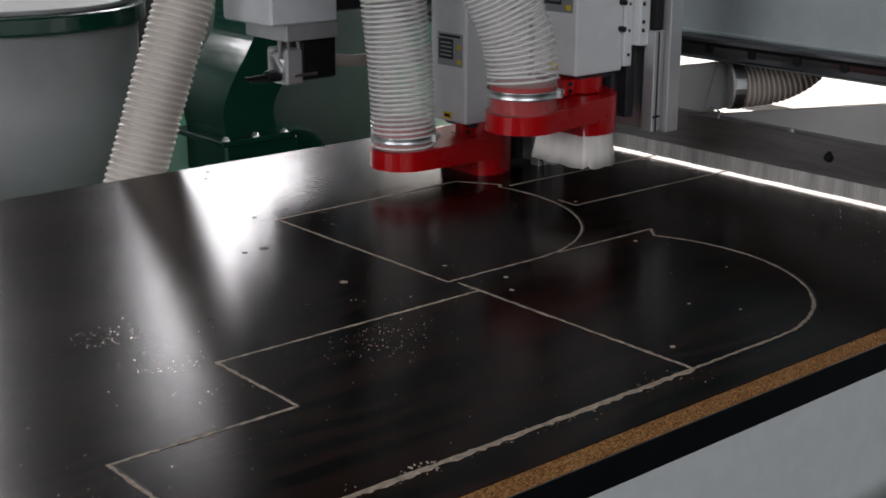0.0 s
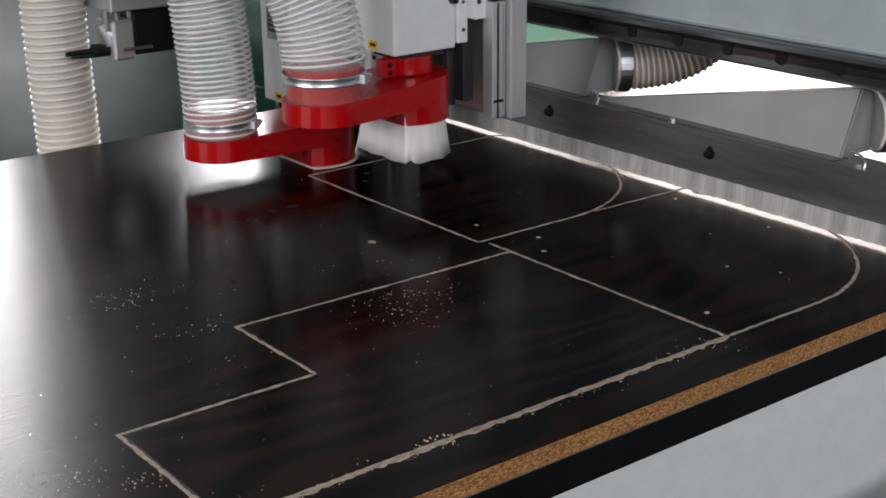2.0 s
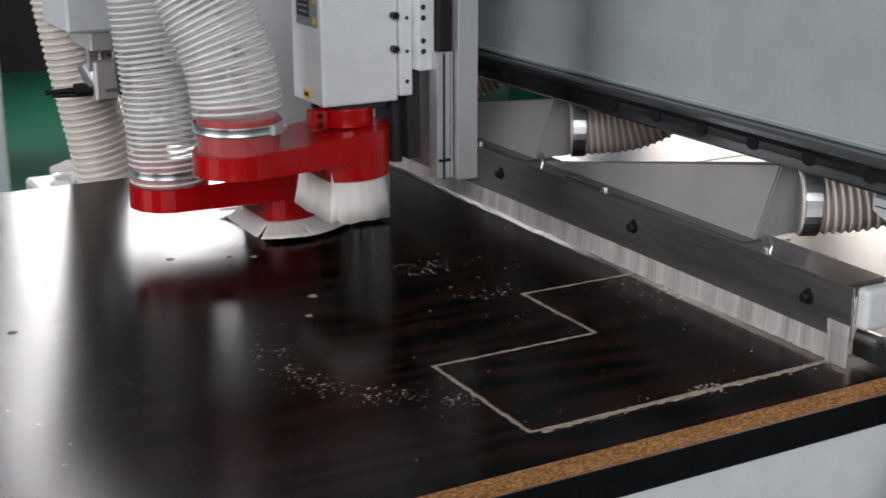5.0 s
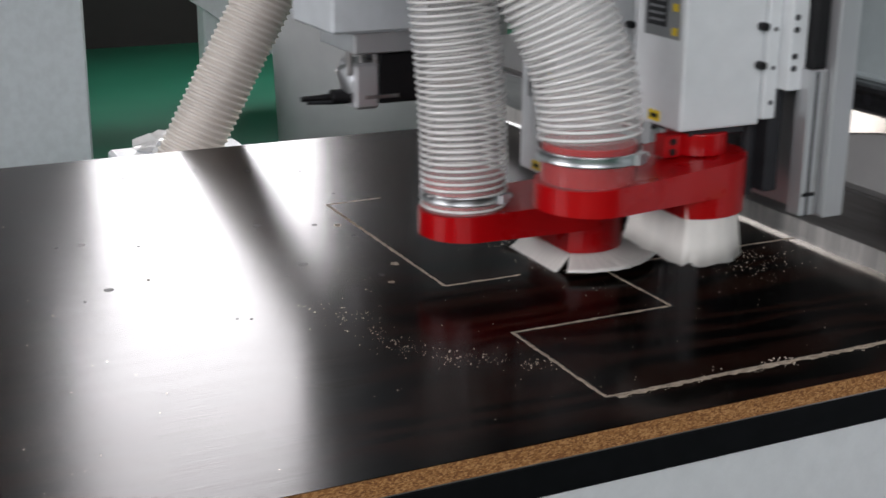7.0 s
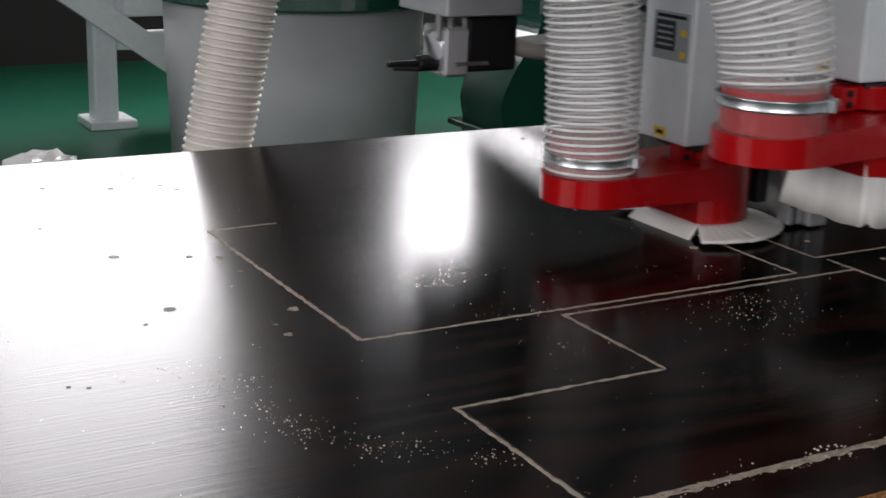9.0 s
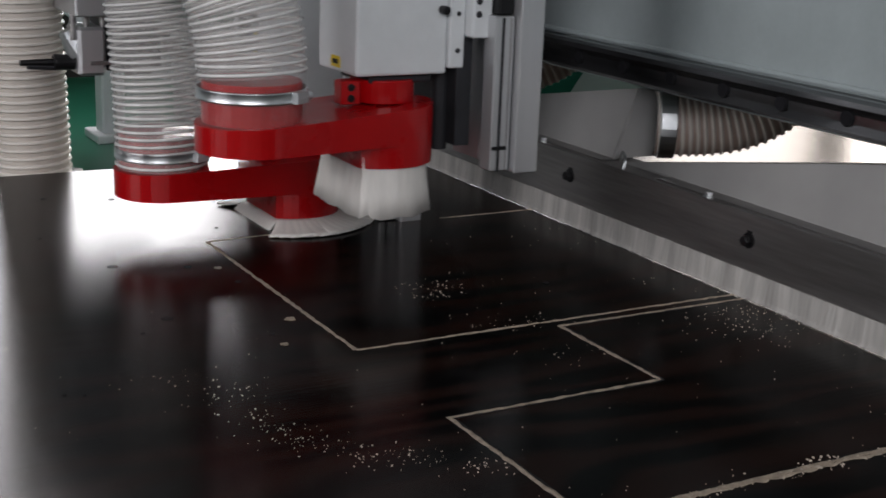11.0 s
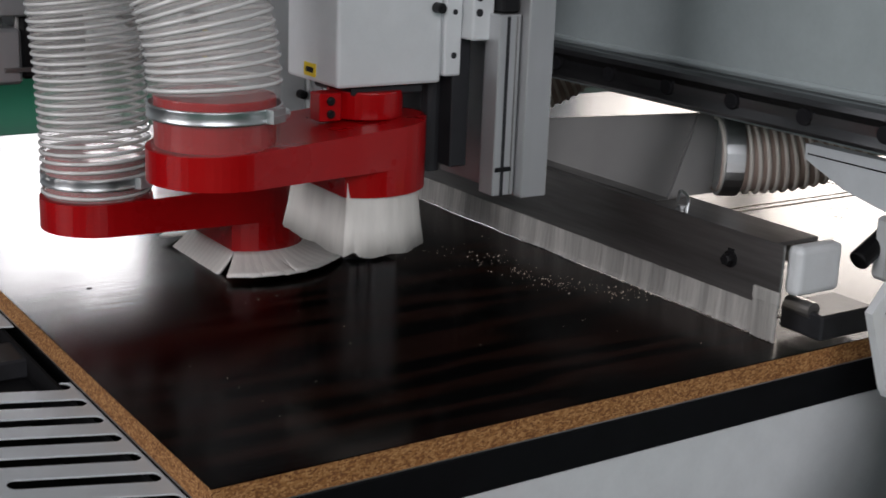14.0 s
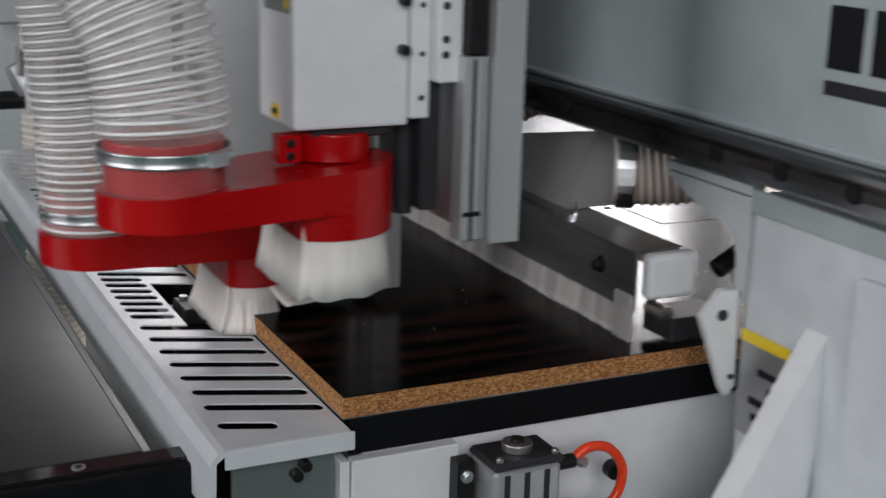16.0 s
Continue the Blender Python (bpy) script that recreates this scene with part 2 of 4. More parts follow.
def cyl(r, depth, m, sides=24, bm=None, r2=None, bevel=0.0):
    """A cylinder centred on m, along its local z."""
    bm = bm or bmesh.new()
    got = bmesh.ops.create_cone(bm, cap_ends=True, segments=sides, radius1=r, radius2=r if r2 is None else r2, depth=depth, matrix=m)
    if bevel:
        rim = {e for v in got["verts"] for e in v.link_edges if len(e.link_faces) == 2 and any(len(f.verts) > 4 for f in e.link_faces)}
        bmesh.ops.bevel(bm, geom=list(rim), offset=bevel, segments=2, affect="EDGES", profile=0.5)
    return bm


def prism(points, z0, z1, bevel=0.0):
    """An upright prism over a plan outline."""
    bm = bmesh.new()
    low = [bm.verts.new((x, y, z0)) for x, y in points]
    top = [bm.verts.new((x, y, z1)) for x, y in points]
    n = len(points)
    bm.faces.new(low[::-1])
    cap = bm.faces.new(top)
    for i in range(n):
        bm.faces.new((low[i], low[(i + 1) % n], top[(i + 1) % n], top[i]))
    if bevel:
        bmesh.ops.bevel(bm, geom=list(cap.edges), offset=bevel, segments=2, affect="EDGES", profile=0.5)
    return bm


def extrude_y(points, y0, y1):
    """A prism along y over an outline in x and z."""
    bm = bmesh.new()
    a = [bm.verts.new((x, y0, z)) for x, z in points]
    b = [bm.verts.new((x, y1, z)) for x, z in points]
    n = len(points)
    bm.faces.new(a)
    bm.faces.new(b[::-1])
    for i in range(n):
        bm.faces.new((a[i], b[i], b[(i + 1) % n], a[(i + 1) % n]))
    return bm


def smooth_path(points, steps=14):
    """A Catmull-Rom line through the points."""
    pts = [Vector(p) for p in points]
    pts = [2 * pts[0] - pts[1]] + pts + [2 * pts[-1] - pts[-2]]
    out = []
    for i in range(1, len(pts) - 2):
        p0, p1, p2, p3 = pts[i - 1:i + 3]
        for k in range(steps):
            t = k / steps
            out.append(0.5 * ((2 * p1) + (p2 - p0) * t + (2 * p0 - 5 * p1 + 4 * p2 - p3) * t * t + (3 * p1 - p0 - 3 * p2 + p3) * t ** 3))
    return out + [pts[-2]]


def frames_along(path):
    """Tangent frames that do not twist."""
    out, n = [], None
    for i, p in enumerate(path):
        t = (path[min(i + 1, len(path) - 1)] - path[max(i - 1, 0)]).normalized()
        n = (n - n.dot(t) * t).normalized() if n else t.orthogonal().normalized()
        out.append((p, n, t.cross(n)))
    return out


def tube(path, radius, sides=20, bm=None, cap=True):
    bm = bm or bmesh.new()
    rings = []
    for i, (p, n, b) in enumerate(frames_along(path)):
        r = radius(i / (len(path) - 1)) if callable(radius) else radius
        rings.append([bm.verts.new(p + r * (math.cos(a) * n + math.sin(a) * b)) for a in (2 * PI * k / sides for k in range(sides))])
    for u, v in zip(rings, rings[1:]):
        for k in range(sides):
            bm.faces.new((u[k], u[(k + 1) % sides], v[(k + 1) % sides], v[k]))
    if cap:
        bm.faces.new(rings[0][::-1])
        bm.faces.new(rings[-1])
    return bm


def spiral(path, radius, pitch, wire, per_turn=22):
    """A rib wound round a bent hose."""
    fr = frames_along(path)
    lengths = [0.0]
    for a, b in zip(path, path[1:]):
        lengths.append(lengths[-1] + (b - a).length)
    count = int(lengths[-1] / pitch * per_turn)
    line, j = [], 0
    for i in range(count + 1):
        s = lengths[-1] * i / count
        while j < len(lengths) - 2 and lengths[j + 1] < s:
            j += 1
        f = (s - lengths[j]) / max(1e-9, lengths[j + 1] - lengths[j])
        p, n, b = (fr[j][k].lerp(fr[j + 1][k], f) for k in range(3))
        a = 2 * PI * i / per_turn
        line.append(p + radius * (math.cos(a) * n + math.sin(a) * b))
    return tube(line, wire, 6)


def hose(parent, points, radius, pitch, shell, rib, label, wire=0.0018):
    path = smooth_path(points)
    tubing = part("hose", tube(path, radius, 28, cap=False), shell, parent, label, smooth=True)
    part("spiral_rib", spiral(path, radius + 0.0006, pitch, wire), rib, tubing, smooth=True)
    return tubing


def hex_bolt(name, parent, m, r=0.006, head=0.006, material=CHROME, washer=True):
    bm = cyl(r, head, m @ pose(0, 0, head / 2 + (0.0015 if washer else 0)), 6, bevel=0.0006)
    if washer:
        cyl(r * 1.5, 0.0015, m @ pose(0, 0, 0.00075), 16, bm)
    return part(name, bm, material, parent)


def socket_bolt(name, parent, m, r=0.006, head=0.01, material=BLACK):
    bm = cyl(r, head, m @ pose(0, 0, head / 2), 16, bevel=0.0008)
    cyl(r * 0.55, 0.002, m @ pose(0, 0, head), 6, bm)
    return part(name, bm, material, parent, "black socket-head bolt")


# ---- hall ----
def hall():
    fl = part("floor", box(-8, 8.6, -5.6, 7.6, -0.95, -0.85), GREEN_FLOOR)
    tagged(fl, "glossy green epoxy workshop floor", "floor", kind="structure")
    tagged(part("ceiling", box(-8, 8.6, -5.6, 7.6, 5.2, 5.3), WALL), "dark workshop ceiling", "ceiling", kind="structure")

    def wall(name, boxes):
        bm = bmesh.new()
        for q in boxes:
            box(*q, bm=bm)
        return tagged(part(name, bm, WALL), "dark grey plastered workshop wall with tall window openings", "wall", kind="structure")
    wall("wall_far", [(-8, 6.3, 7.6, 7.8, -0.85, 1.25), (6.3, 8.6, 7.6, 7.8, -0.85, 0.55), (6.3, 8.6, 7.6, 7.8, 3.05, 4.85), (8.2, 8.6, 7.6, 7.8, 0.55, 3.05), (-8, 8.6, 7.6, 7.8, 4.85, 5.2), (-8, 1.3, 7.6, 7.8, 1.25, 4.85), (3.1, 4.35, 7.6, 7.8, 1.25, 4.85), (5.75, 6.3, 7.6, 7.8, 1.25, 4.85), (4.35, 5.75, 7.6, 7.8, 3.4, 4.85), (4.35, 5.75, 7.6, 7.8, 1.25, 1.6)])
    wall("wall_end", [(8.6, 8.8, -5.6, 7.6, -0.85, 0.4), (8.6, 8.8, -5.6, 7.6, 3.2, 5.2), (8.6, 8.8, -5.6, 3.45, 0.4, 3.2), (8.6, 8.8, 7.28, 7.6, 0.4, 3.2)])
    wall("wall_side", [(-8, 8.6, -5.8, -5.6, -0.85, 1.3), (-8, 8.6, -5.8, -5.6, 4.0, 5.2), (-8, -5.4, -5.8, -5.6, 1.3, 4.0), (0.4, 8.6, -5.8, -5.6, 1.3, 4.0)])
    # the opening in this wall is made for the added back fill
    wall("wall_back", [(-8.2, -8, -5.6, 7.6, -0.85, 1.3), (-8.2, -8, -5.6, 7.6, 4.0, 5.2), (-8.2, -8, -5.6, -2.4, 1.3, 4.0), (-8.2, -8, 2.8, 7.6, 1.3, 4.0)])


hall()


# ---- machine bed ----
def machine_bed():
    bed = group("machine_bed", "white steel bed of a panel router with a black table edge", "machine")
    part("table_edge", box(0.006, 2.62, -0.002, 1.28, -0.054, -0.0205, 0.001), BLACK_EDGE, bed, "black phenolic table edge")
    part("bed_frame", box(0.02, 2.62, 0.002, 1.26, -0.85, -0.0545, 0.003, bm=box(2.63, 3.6, 0.05, 1.7, -0.85, -0.03, 0.003)), WHITE_PAINT, bed, "white painted bed frame")
    part("side_plate", box(0.004, 0.108, -0.012, 0.0015, -0.30, -0.056, 0.0015), WHITE_PAINT, bed)
    part("end_plate", box(-0.006, 0.003, -0.010, 1.26, -0.30, -0.056, 0.001), WHITE_PAINT, bed)
    part("cable_rail", box(0.30, 2.6, -0.10, -0.06, -0.20, -0.185, 0.002), GREEN_ENAMEL, bed, "dark green strip along the bed")
    return bed


machine_bed()


def air_cylinder():
    c = group("air_cylinder", "aluminium compact air cylinder on the white bed side", "cylinder")
    part("body", box(0.118, 0.186, -0.062, -0.014, -0.30, -0.066, 0.004), ALU, c)
    for i in range(3):
        part("groove", box(0.128 + 0.02 * i, 0.133 + 0.02 * i, -0.0632, -0.0618, -0.30, -0.07), DARK, c)
    part("head", box(0.116, 0.188, -0.064, -0.012, -0.066, -0.058, 0.003), DARK, c, "dark grey cylinder head")
    part("piston_cap", cyl(0.014, 0.008, pose(0.152, -0.038, -0.054), 24, bevel=0.001), STEEL, c)
    part("piston_centre", cyl(0.006, 0.004, pose(0.152, -0.038, -0.0485), 16), BLACK, c)
    for x in (0.124, 0.180):
        socket_bolt("cap_screw", c, pose(x, -0.058, -0.058), 0.0035, 0.004, STEEL)
    part("bracket", box(0.098, 0.115, -0.03, -0.0125, -0.16, -0.066, 0.001), BLACK, c)
    for z in (-0.08, -0.11, -0.14):
        hex_bolt("bracket_bolt", c, pose(0.1065, -0.03, z, 90), 0.004, 0.004)
    for z in (-0.075, -0.120):
        part("fitting", cyl(0.007, 0.022, pose(0.197, -0.045, z, 0, 90), 12, bevel=0.001), BLACK, c)
        part("fitting_tip", cyl(0.005, 0.012, pose(0.212, -0.050, z, 60, 90), 12), CHROME, c)
    loop = [(0.206, -0.045, -0.075), (0.222, -0.047, -0.064), (0.245, -0.047, -0.069), (0.261, -0.046, -0.092), (0.256, -0.046, -0.118), (0.232, -0.047, -0.132), (0.206, -0.046, -0.122)]
    part("air_line", tube(smooth_path(loop, 10), 0.0047, 12), ORANGE_TUBE, c, "bright orange looped air line", smooth=True)
    part("line_clip", cyl(0.009, 0.012, pose(0.262, -0.03, -0.1, 90), 14, bevel=0.001), BLACK, c)


air_cylinder()


def wenge_board():
    """The sheet on the bed: chipboard core with a dark face; the grooves lie on it as parts."""
    b = group("laminated_chipboard_sheet", "dark wenge laminated chipboard sheet with routed outlines", "board")
    part("chipboard_core", box(0, 2.44, 0, 1.22, -0.0195, -0.0009), CORE, b, "orange-brown chipboard edge")
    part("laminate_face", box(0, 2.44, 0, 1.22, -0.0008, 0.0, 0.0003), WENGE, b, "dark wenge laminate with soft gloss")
    part("underside_laminate", box(-0.0005, 2.44, -0.0005, 1.22, -0.0205, -0.0196), SHEET, b)
    return b


BOARD = wenge_board()


def groove_strip(points, width=0.0044, spread=0.0011, seed=1, height=0.0004, jitter=0.0003):
    """A routed line packed with pale sawdust, ragged at both edges."""
    rnd = random.Random(seed)
    pts = []
    for (x0, y0), (x1, y1) in zip(points, points[1:]):
        n = max(1, int(math.hypot(x1 - x0, y1 - y0) / 0.006))
        pts += [(x0 + (x1 - x0) * i / n, y0 + (y1 - y0) * i / n) for i in range(n)]
    pts.append(points[-1])
    bm = bmesh.new()
    rows = []
    for i, (x, y) in enumerate(pts):
        a, c = pts[max(0, i - 1)], pts[min(len(pts) - 1, i + 1)]
        dx, dy = c[0] - a[0], c[1] - a[1]
        s = math.hypot(dx, dy) or 1
        nx, ny = -dy / s, dx / s
        l, r = width / 2 + rnd.uniform(-spread, spread), width / 2 + rnd.uniform(-spread, spread)
        h = height + rnd.uniform(-0.3, 1) * jitter
        rows.append([bm.verts.new((x + nx * l, y + ny * l, 0.0001)), bm.verts.new((x, y, h)), bm.verts.new((x - nx * r, y - ny * r, 0.0001))])
    for u, v in zip(rows, rows[1:]):
        for k in range(2):
            bm.faces.new((u[k], v[k], v[k + 1], u[k + 1]))
    return bm


def arc(cx, cy, rx, ry, a0, a1, n=24):
    return [(cx + rx * math.cos(radians(a0 + (a1 - a0) * k / n)), cy + ry * math.sin(radians(a0 + (a1 - a0) * k / n))) for k in range(n + 1)]


# outlines that were routed before
C_TOP, C_IN, C_NEAR, X_C, X_D, X_B = 0.405, 0.251, 0.062, 0.827, 0.620, 1.208
OUTLINES = [
    [(X_B, C_TOP), (X_C, C_TOP), (X_C, C_IN), (X_D, C_IN), (X_D, C_NEAR), (X_B, C_NEAR)],
    [(X_B, 0.446), (X_B, C_NEAR), (1.36, C_NEAR)] + arc(1.355, 0.312, 0.238, 0.25, -90, 28) + [(1.588, 0.455), (1.40, 0.458)],
    [(1.56, 0.855), (1.2, 0.848), (1.2, 0.457), (1.36, 0.457)] + arc(1.355, 0.717, 0.24, 0.26, -90, 14) + [(1.6, 0.79), (1.56, 0.855)],
    [(2.2, 0.770), (1.607, 0.776)],
    [(1.603, 0.66), (1.6, 0.619), (2.2, 0.610)],
]
for number, line in enumerate(OUTLINES):
    part("routed_groove", groove_strip(line, seed=number + 3), SAWDUST, BOARD, "pale sawdust-filled routed groove")
    part("kerf", groove_strip([(x + 0.0008, y - 0.0008) for x, y in line], 0.0068, 0.0004, number + 30, 0.00015, 0.0), INK, BOARD, "dark open edge of the routed groove")
part("routed_groove", groove_strip([(X_D + 0.01, C_NEAR - 0.004), (X_B, C_NEAR - 0.003)], 0.0046, spread=0.0022, seed=40, height=0.0006), SAWDUST, BOARD, "routed groove heaped with sawdust")
# the dark floor of the curved cuts, swept clean
part("clean_cut", groove_strip(arc(1.355, 0.312, 0.240, 0.252, -48, -8), 0.006, spread=0.0003, seed=50, height=0.0005), INK, BOARD, "dark open routed cut")
part("clean_cut", groove_strip(arc(1.355, 0.717, 0.242, 0.262, -42, -8), 0.006, spread=0.0003, seed=51, height=0.0005), INK, BOARD, "dark open routed cut")

# the outline that is routed while the machine runs: pieces of the line come up as the cutter passes
Y_D, Y_D2, X_D3 = 0.420, 0.811, 1.137
CUT = []


def cut_line(x0, y0, x1, y1, n, t0, t1, seed):
    for i in range(n):
        a, b = i / n, (i + 1) / n
        ob = part("routed_groove", groove_strip([(x0 + (x1 - x0) * a, y0 + (y1 - y0) * a), (x0 + (x1 - x0) * b, y0 + (y1 - y0) * b)], seed=seed + i), SAWDUST, BOARD, "pale sawdust-filled routed groove")
        CUT.append((ob, t0 + (t1 - t0) * (i + 0.5) / n))


cut_line(X_D, Y_D2, X_D + 0.085, Y_D2 + 0.004, 2, 5.30, 5.45, 100)
cut_line(X_D, Y_D2, X_D, Y_D, 8, 5.55, 6.75, 110)
cut_line(X_D, Y_D, X_D3, Y_D, 10, 6.8, 8.2, 130)
cut_line(X_D3, Y_D, X_D3, Y_D2, 7, 8.5, 9.6, 150)
cut_line(X_D3, Y_D2, X_D + 0.085, Y_D2 + 0.004, 8, 9.8, 12.4, 170)

# drilled holes
HOLES = [(0.387, 1.076, 0.006), (0.577, 1.045, 0.009), (0.639, 1.039, 0.007), (0.652, 1.012, 0.008), (0.651, 0.865, 0.005), (0.375, 0.785, 0.004), (0.496, 0.752, 0.012), (0.568, 0.723, 0.008), (0.495, 0.567, 0.012), (0.462, 0.535, 0.005),
         (0.260, 0.760, 0.011), (0.228, 0.760, 0.006), (0.326, 0.724, 0.005), (0.254, 0.570, 0.012), (0.220, 0.539, 0.005), (0.619, 1.088, 0.005), (0.500, 1.076, 0.007), (0.362, 0.416, 0.004), (0.376, 0.408, 0.004), (0.598, 0.654, 0.007),
         (0.568, 0.488, 0.006), (0.612, 1.118, 0.006), (0.453, 0.890, 0.005), (1.180, 0.880, 0.008), (1.244, 0.890, 0.008), (1.070, 0.733, 0.009), (1.102, 0.734, 0.014), (0.893, 0.529, 0.007), (1.277, 1.176, 0.008), (1.250, 1.136, 0.008),
         (1.053, 0.689, 0.004), (1.052, 0.651, 0.004), (1.273, 0.836, 0.009), (1.271, 0.804, 0.009), (1.247, 0.771, 0.008), (0.076, 0.455, 0.006)]
PLUGS = [(0.596, 0.708, 0.011), (0.600, 0.522, 0.014), (0.568, 0.459, 0.010), (1.098, 0.542, 0.014), (1.270, 0.423, 0.009), (1.240, 0.380, 0.009), (1.241, 0.511, 0.008), (1.524, 0.427, 0.008), (1.524, 0.267, 0.005), (1.241, 0.119, 0.009), (1.370, 0.202, 0.005), (1.401, 0.149, 0.005), (1.616, 0.635, 0.007), (0.305, 0.587, 0.006)]


def drilled_hole(x, y, d):
    bm = cyl(d / 2, 0.0006, pose(x, y, 0.0), 20)
    return part("drilled_hole", bm, INK, BOARD, "dark drilled hole")


for x, y, d in HOLES:
    drilled_hole(x, y, d)
ragged = random.Random(17)
for x, y, d in PLUGS:
    rim = [(x + r * math.cos(a), y + r * math.sin(a)) for r, a in ((d * ragged.uniform(0.26, 0.46), 2 * PI * k / 13) for k in range(13))]
    part("wood_plug", prism(rim, 0.0001, 0.0006), SAWDUST, BOARD, "pale chip-filled hole")


# ---- loose chips ----
def chips():
    rnd = random.Random(7)
    bm = bmesh.new()

    def chip(x, y, s):
        if not (0.02 < x < 2.3 and 0.02 < y < 1.2):
            return
        m = Matrix.LocRotScale((x, y, s * 0.3), Euler((rnd.uniform(-0.5, 0.5), rnd.uniform(-0.5, 0.5), rnd.uniform(0, 6))), (s * rnd.uniform(0.5, 1.3), s * rnd.uniform(0.4, 1), s * 0.5))
        bmesh.ops.create_icosphere(bm, subdivisions=0 or 1, radius=0.5, matrix=m) if s > 0.0035 else bmesh.ops.create_cube(bm, size=1, matrix=m)
    clusters = [(0.449, 0.415, 0.022, 35), (0.462, 0.363, 0.02, 35), (0.49, 0.375, 0.02, 35), (0.485, 0.315, 0.016, 40), (0.49, 0.28, 0.014, 45), (0.497, 0.253, 0.014, 45), (0.52, 0.24, 0.016, 35), (0.53, 0.212, 0.016, 45), (0.555, 0.2, 0.016, 45), (0.567, 0.19, 0.014, 35), (0.59, 0.162, 0.014, 35), (0.607, 0.155, 0.01, 18),
                (0.80, 0.42, 0.03, 25), (0.776, 0.319, 0.03, 15), (0.644, 0.087, 0.02, 14), (0.743, 0.077, 0.012, 12), (0.767, 0.55, 0.03, 120), (0.789, 0.426, 0.025, 50), (0.795, 0.341, 0.02, 20), (1.005, 0.349, 0.035, 130), (1.025, 0.352, 0.04, 90), (1.008, 0.302, 0.03, 40), (1.048, 0.457, 0.04, 30), (1.073, 0.674, 0.045, 25), (1.18, 0.055, 0.03, 25), (1.05, 0.03, 0.05, 14), (1.9, 0.25, 0.07, 160)]
    for cx, cy, r, n in clusters:
        for _ in range(int(n * 0.6)):
            chip(rnd.gauss(cx, r), rnd.gauss(cy, r * 0.7), rnd.choice((0.0005, 0.0007, 0.0008, 0.0010, 0.0014)))
    for _ in range(420):
        chip(rnd.uniform(0.05, 1.8), rnd.uniform(0.03, 1.0), rnd.choice((0.0005, 0.0006, 0.0007, 0.0010)))
    for _ in range(200):
        chip(rnd.uniform(X_D, X_B), C_NEAR + rnd.gauss(-0.003, 0.005), rnd.choice((0.0007, 0.001, 0.0013)))
    for _ in range(26):
        chip(rnd.gauss(0.83, 0.02), rnd.gauss(0.062, 0.006), 0.0018)
    tagged(part("wood_chips", bm, CHIP), "small pale wood chips scattered on the dark board", "wood chips", kind="stuff")


chips()


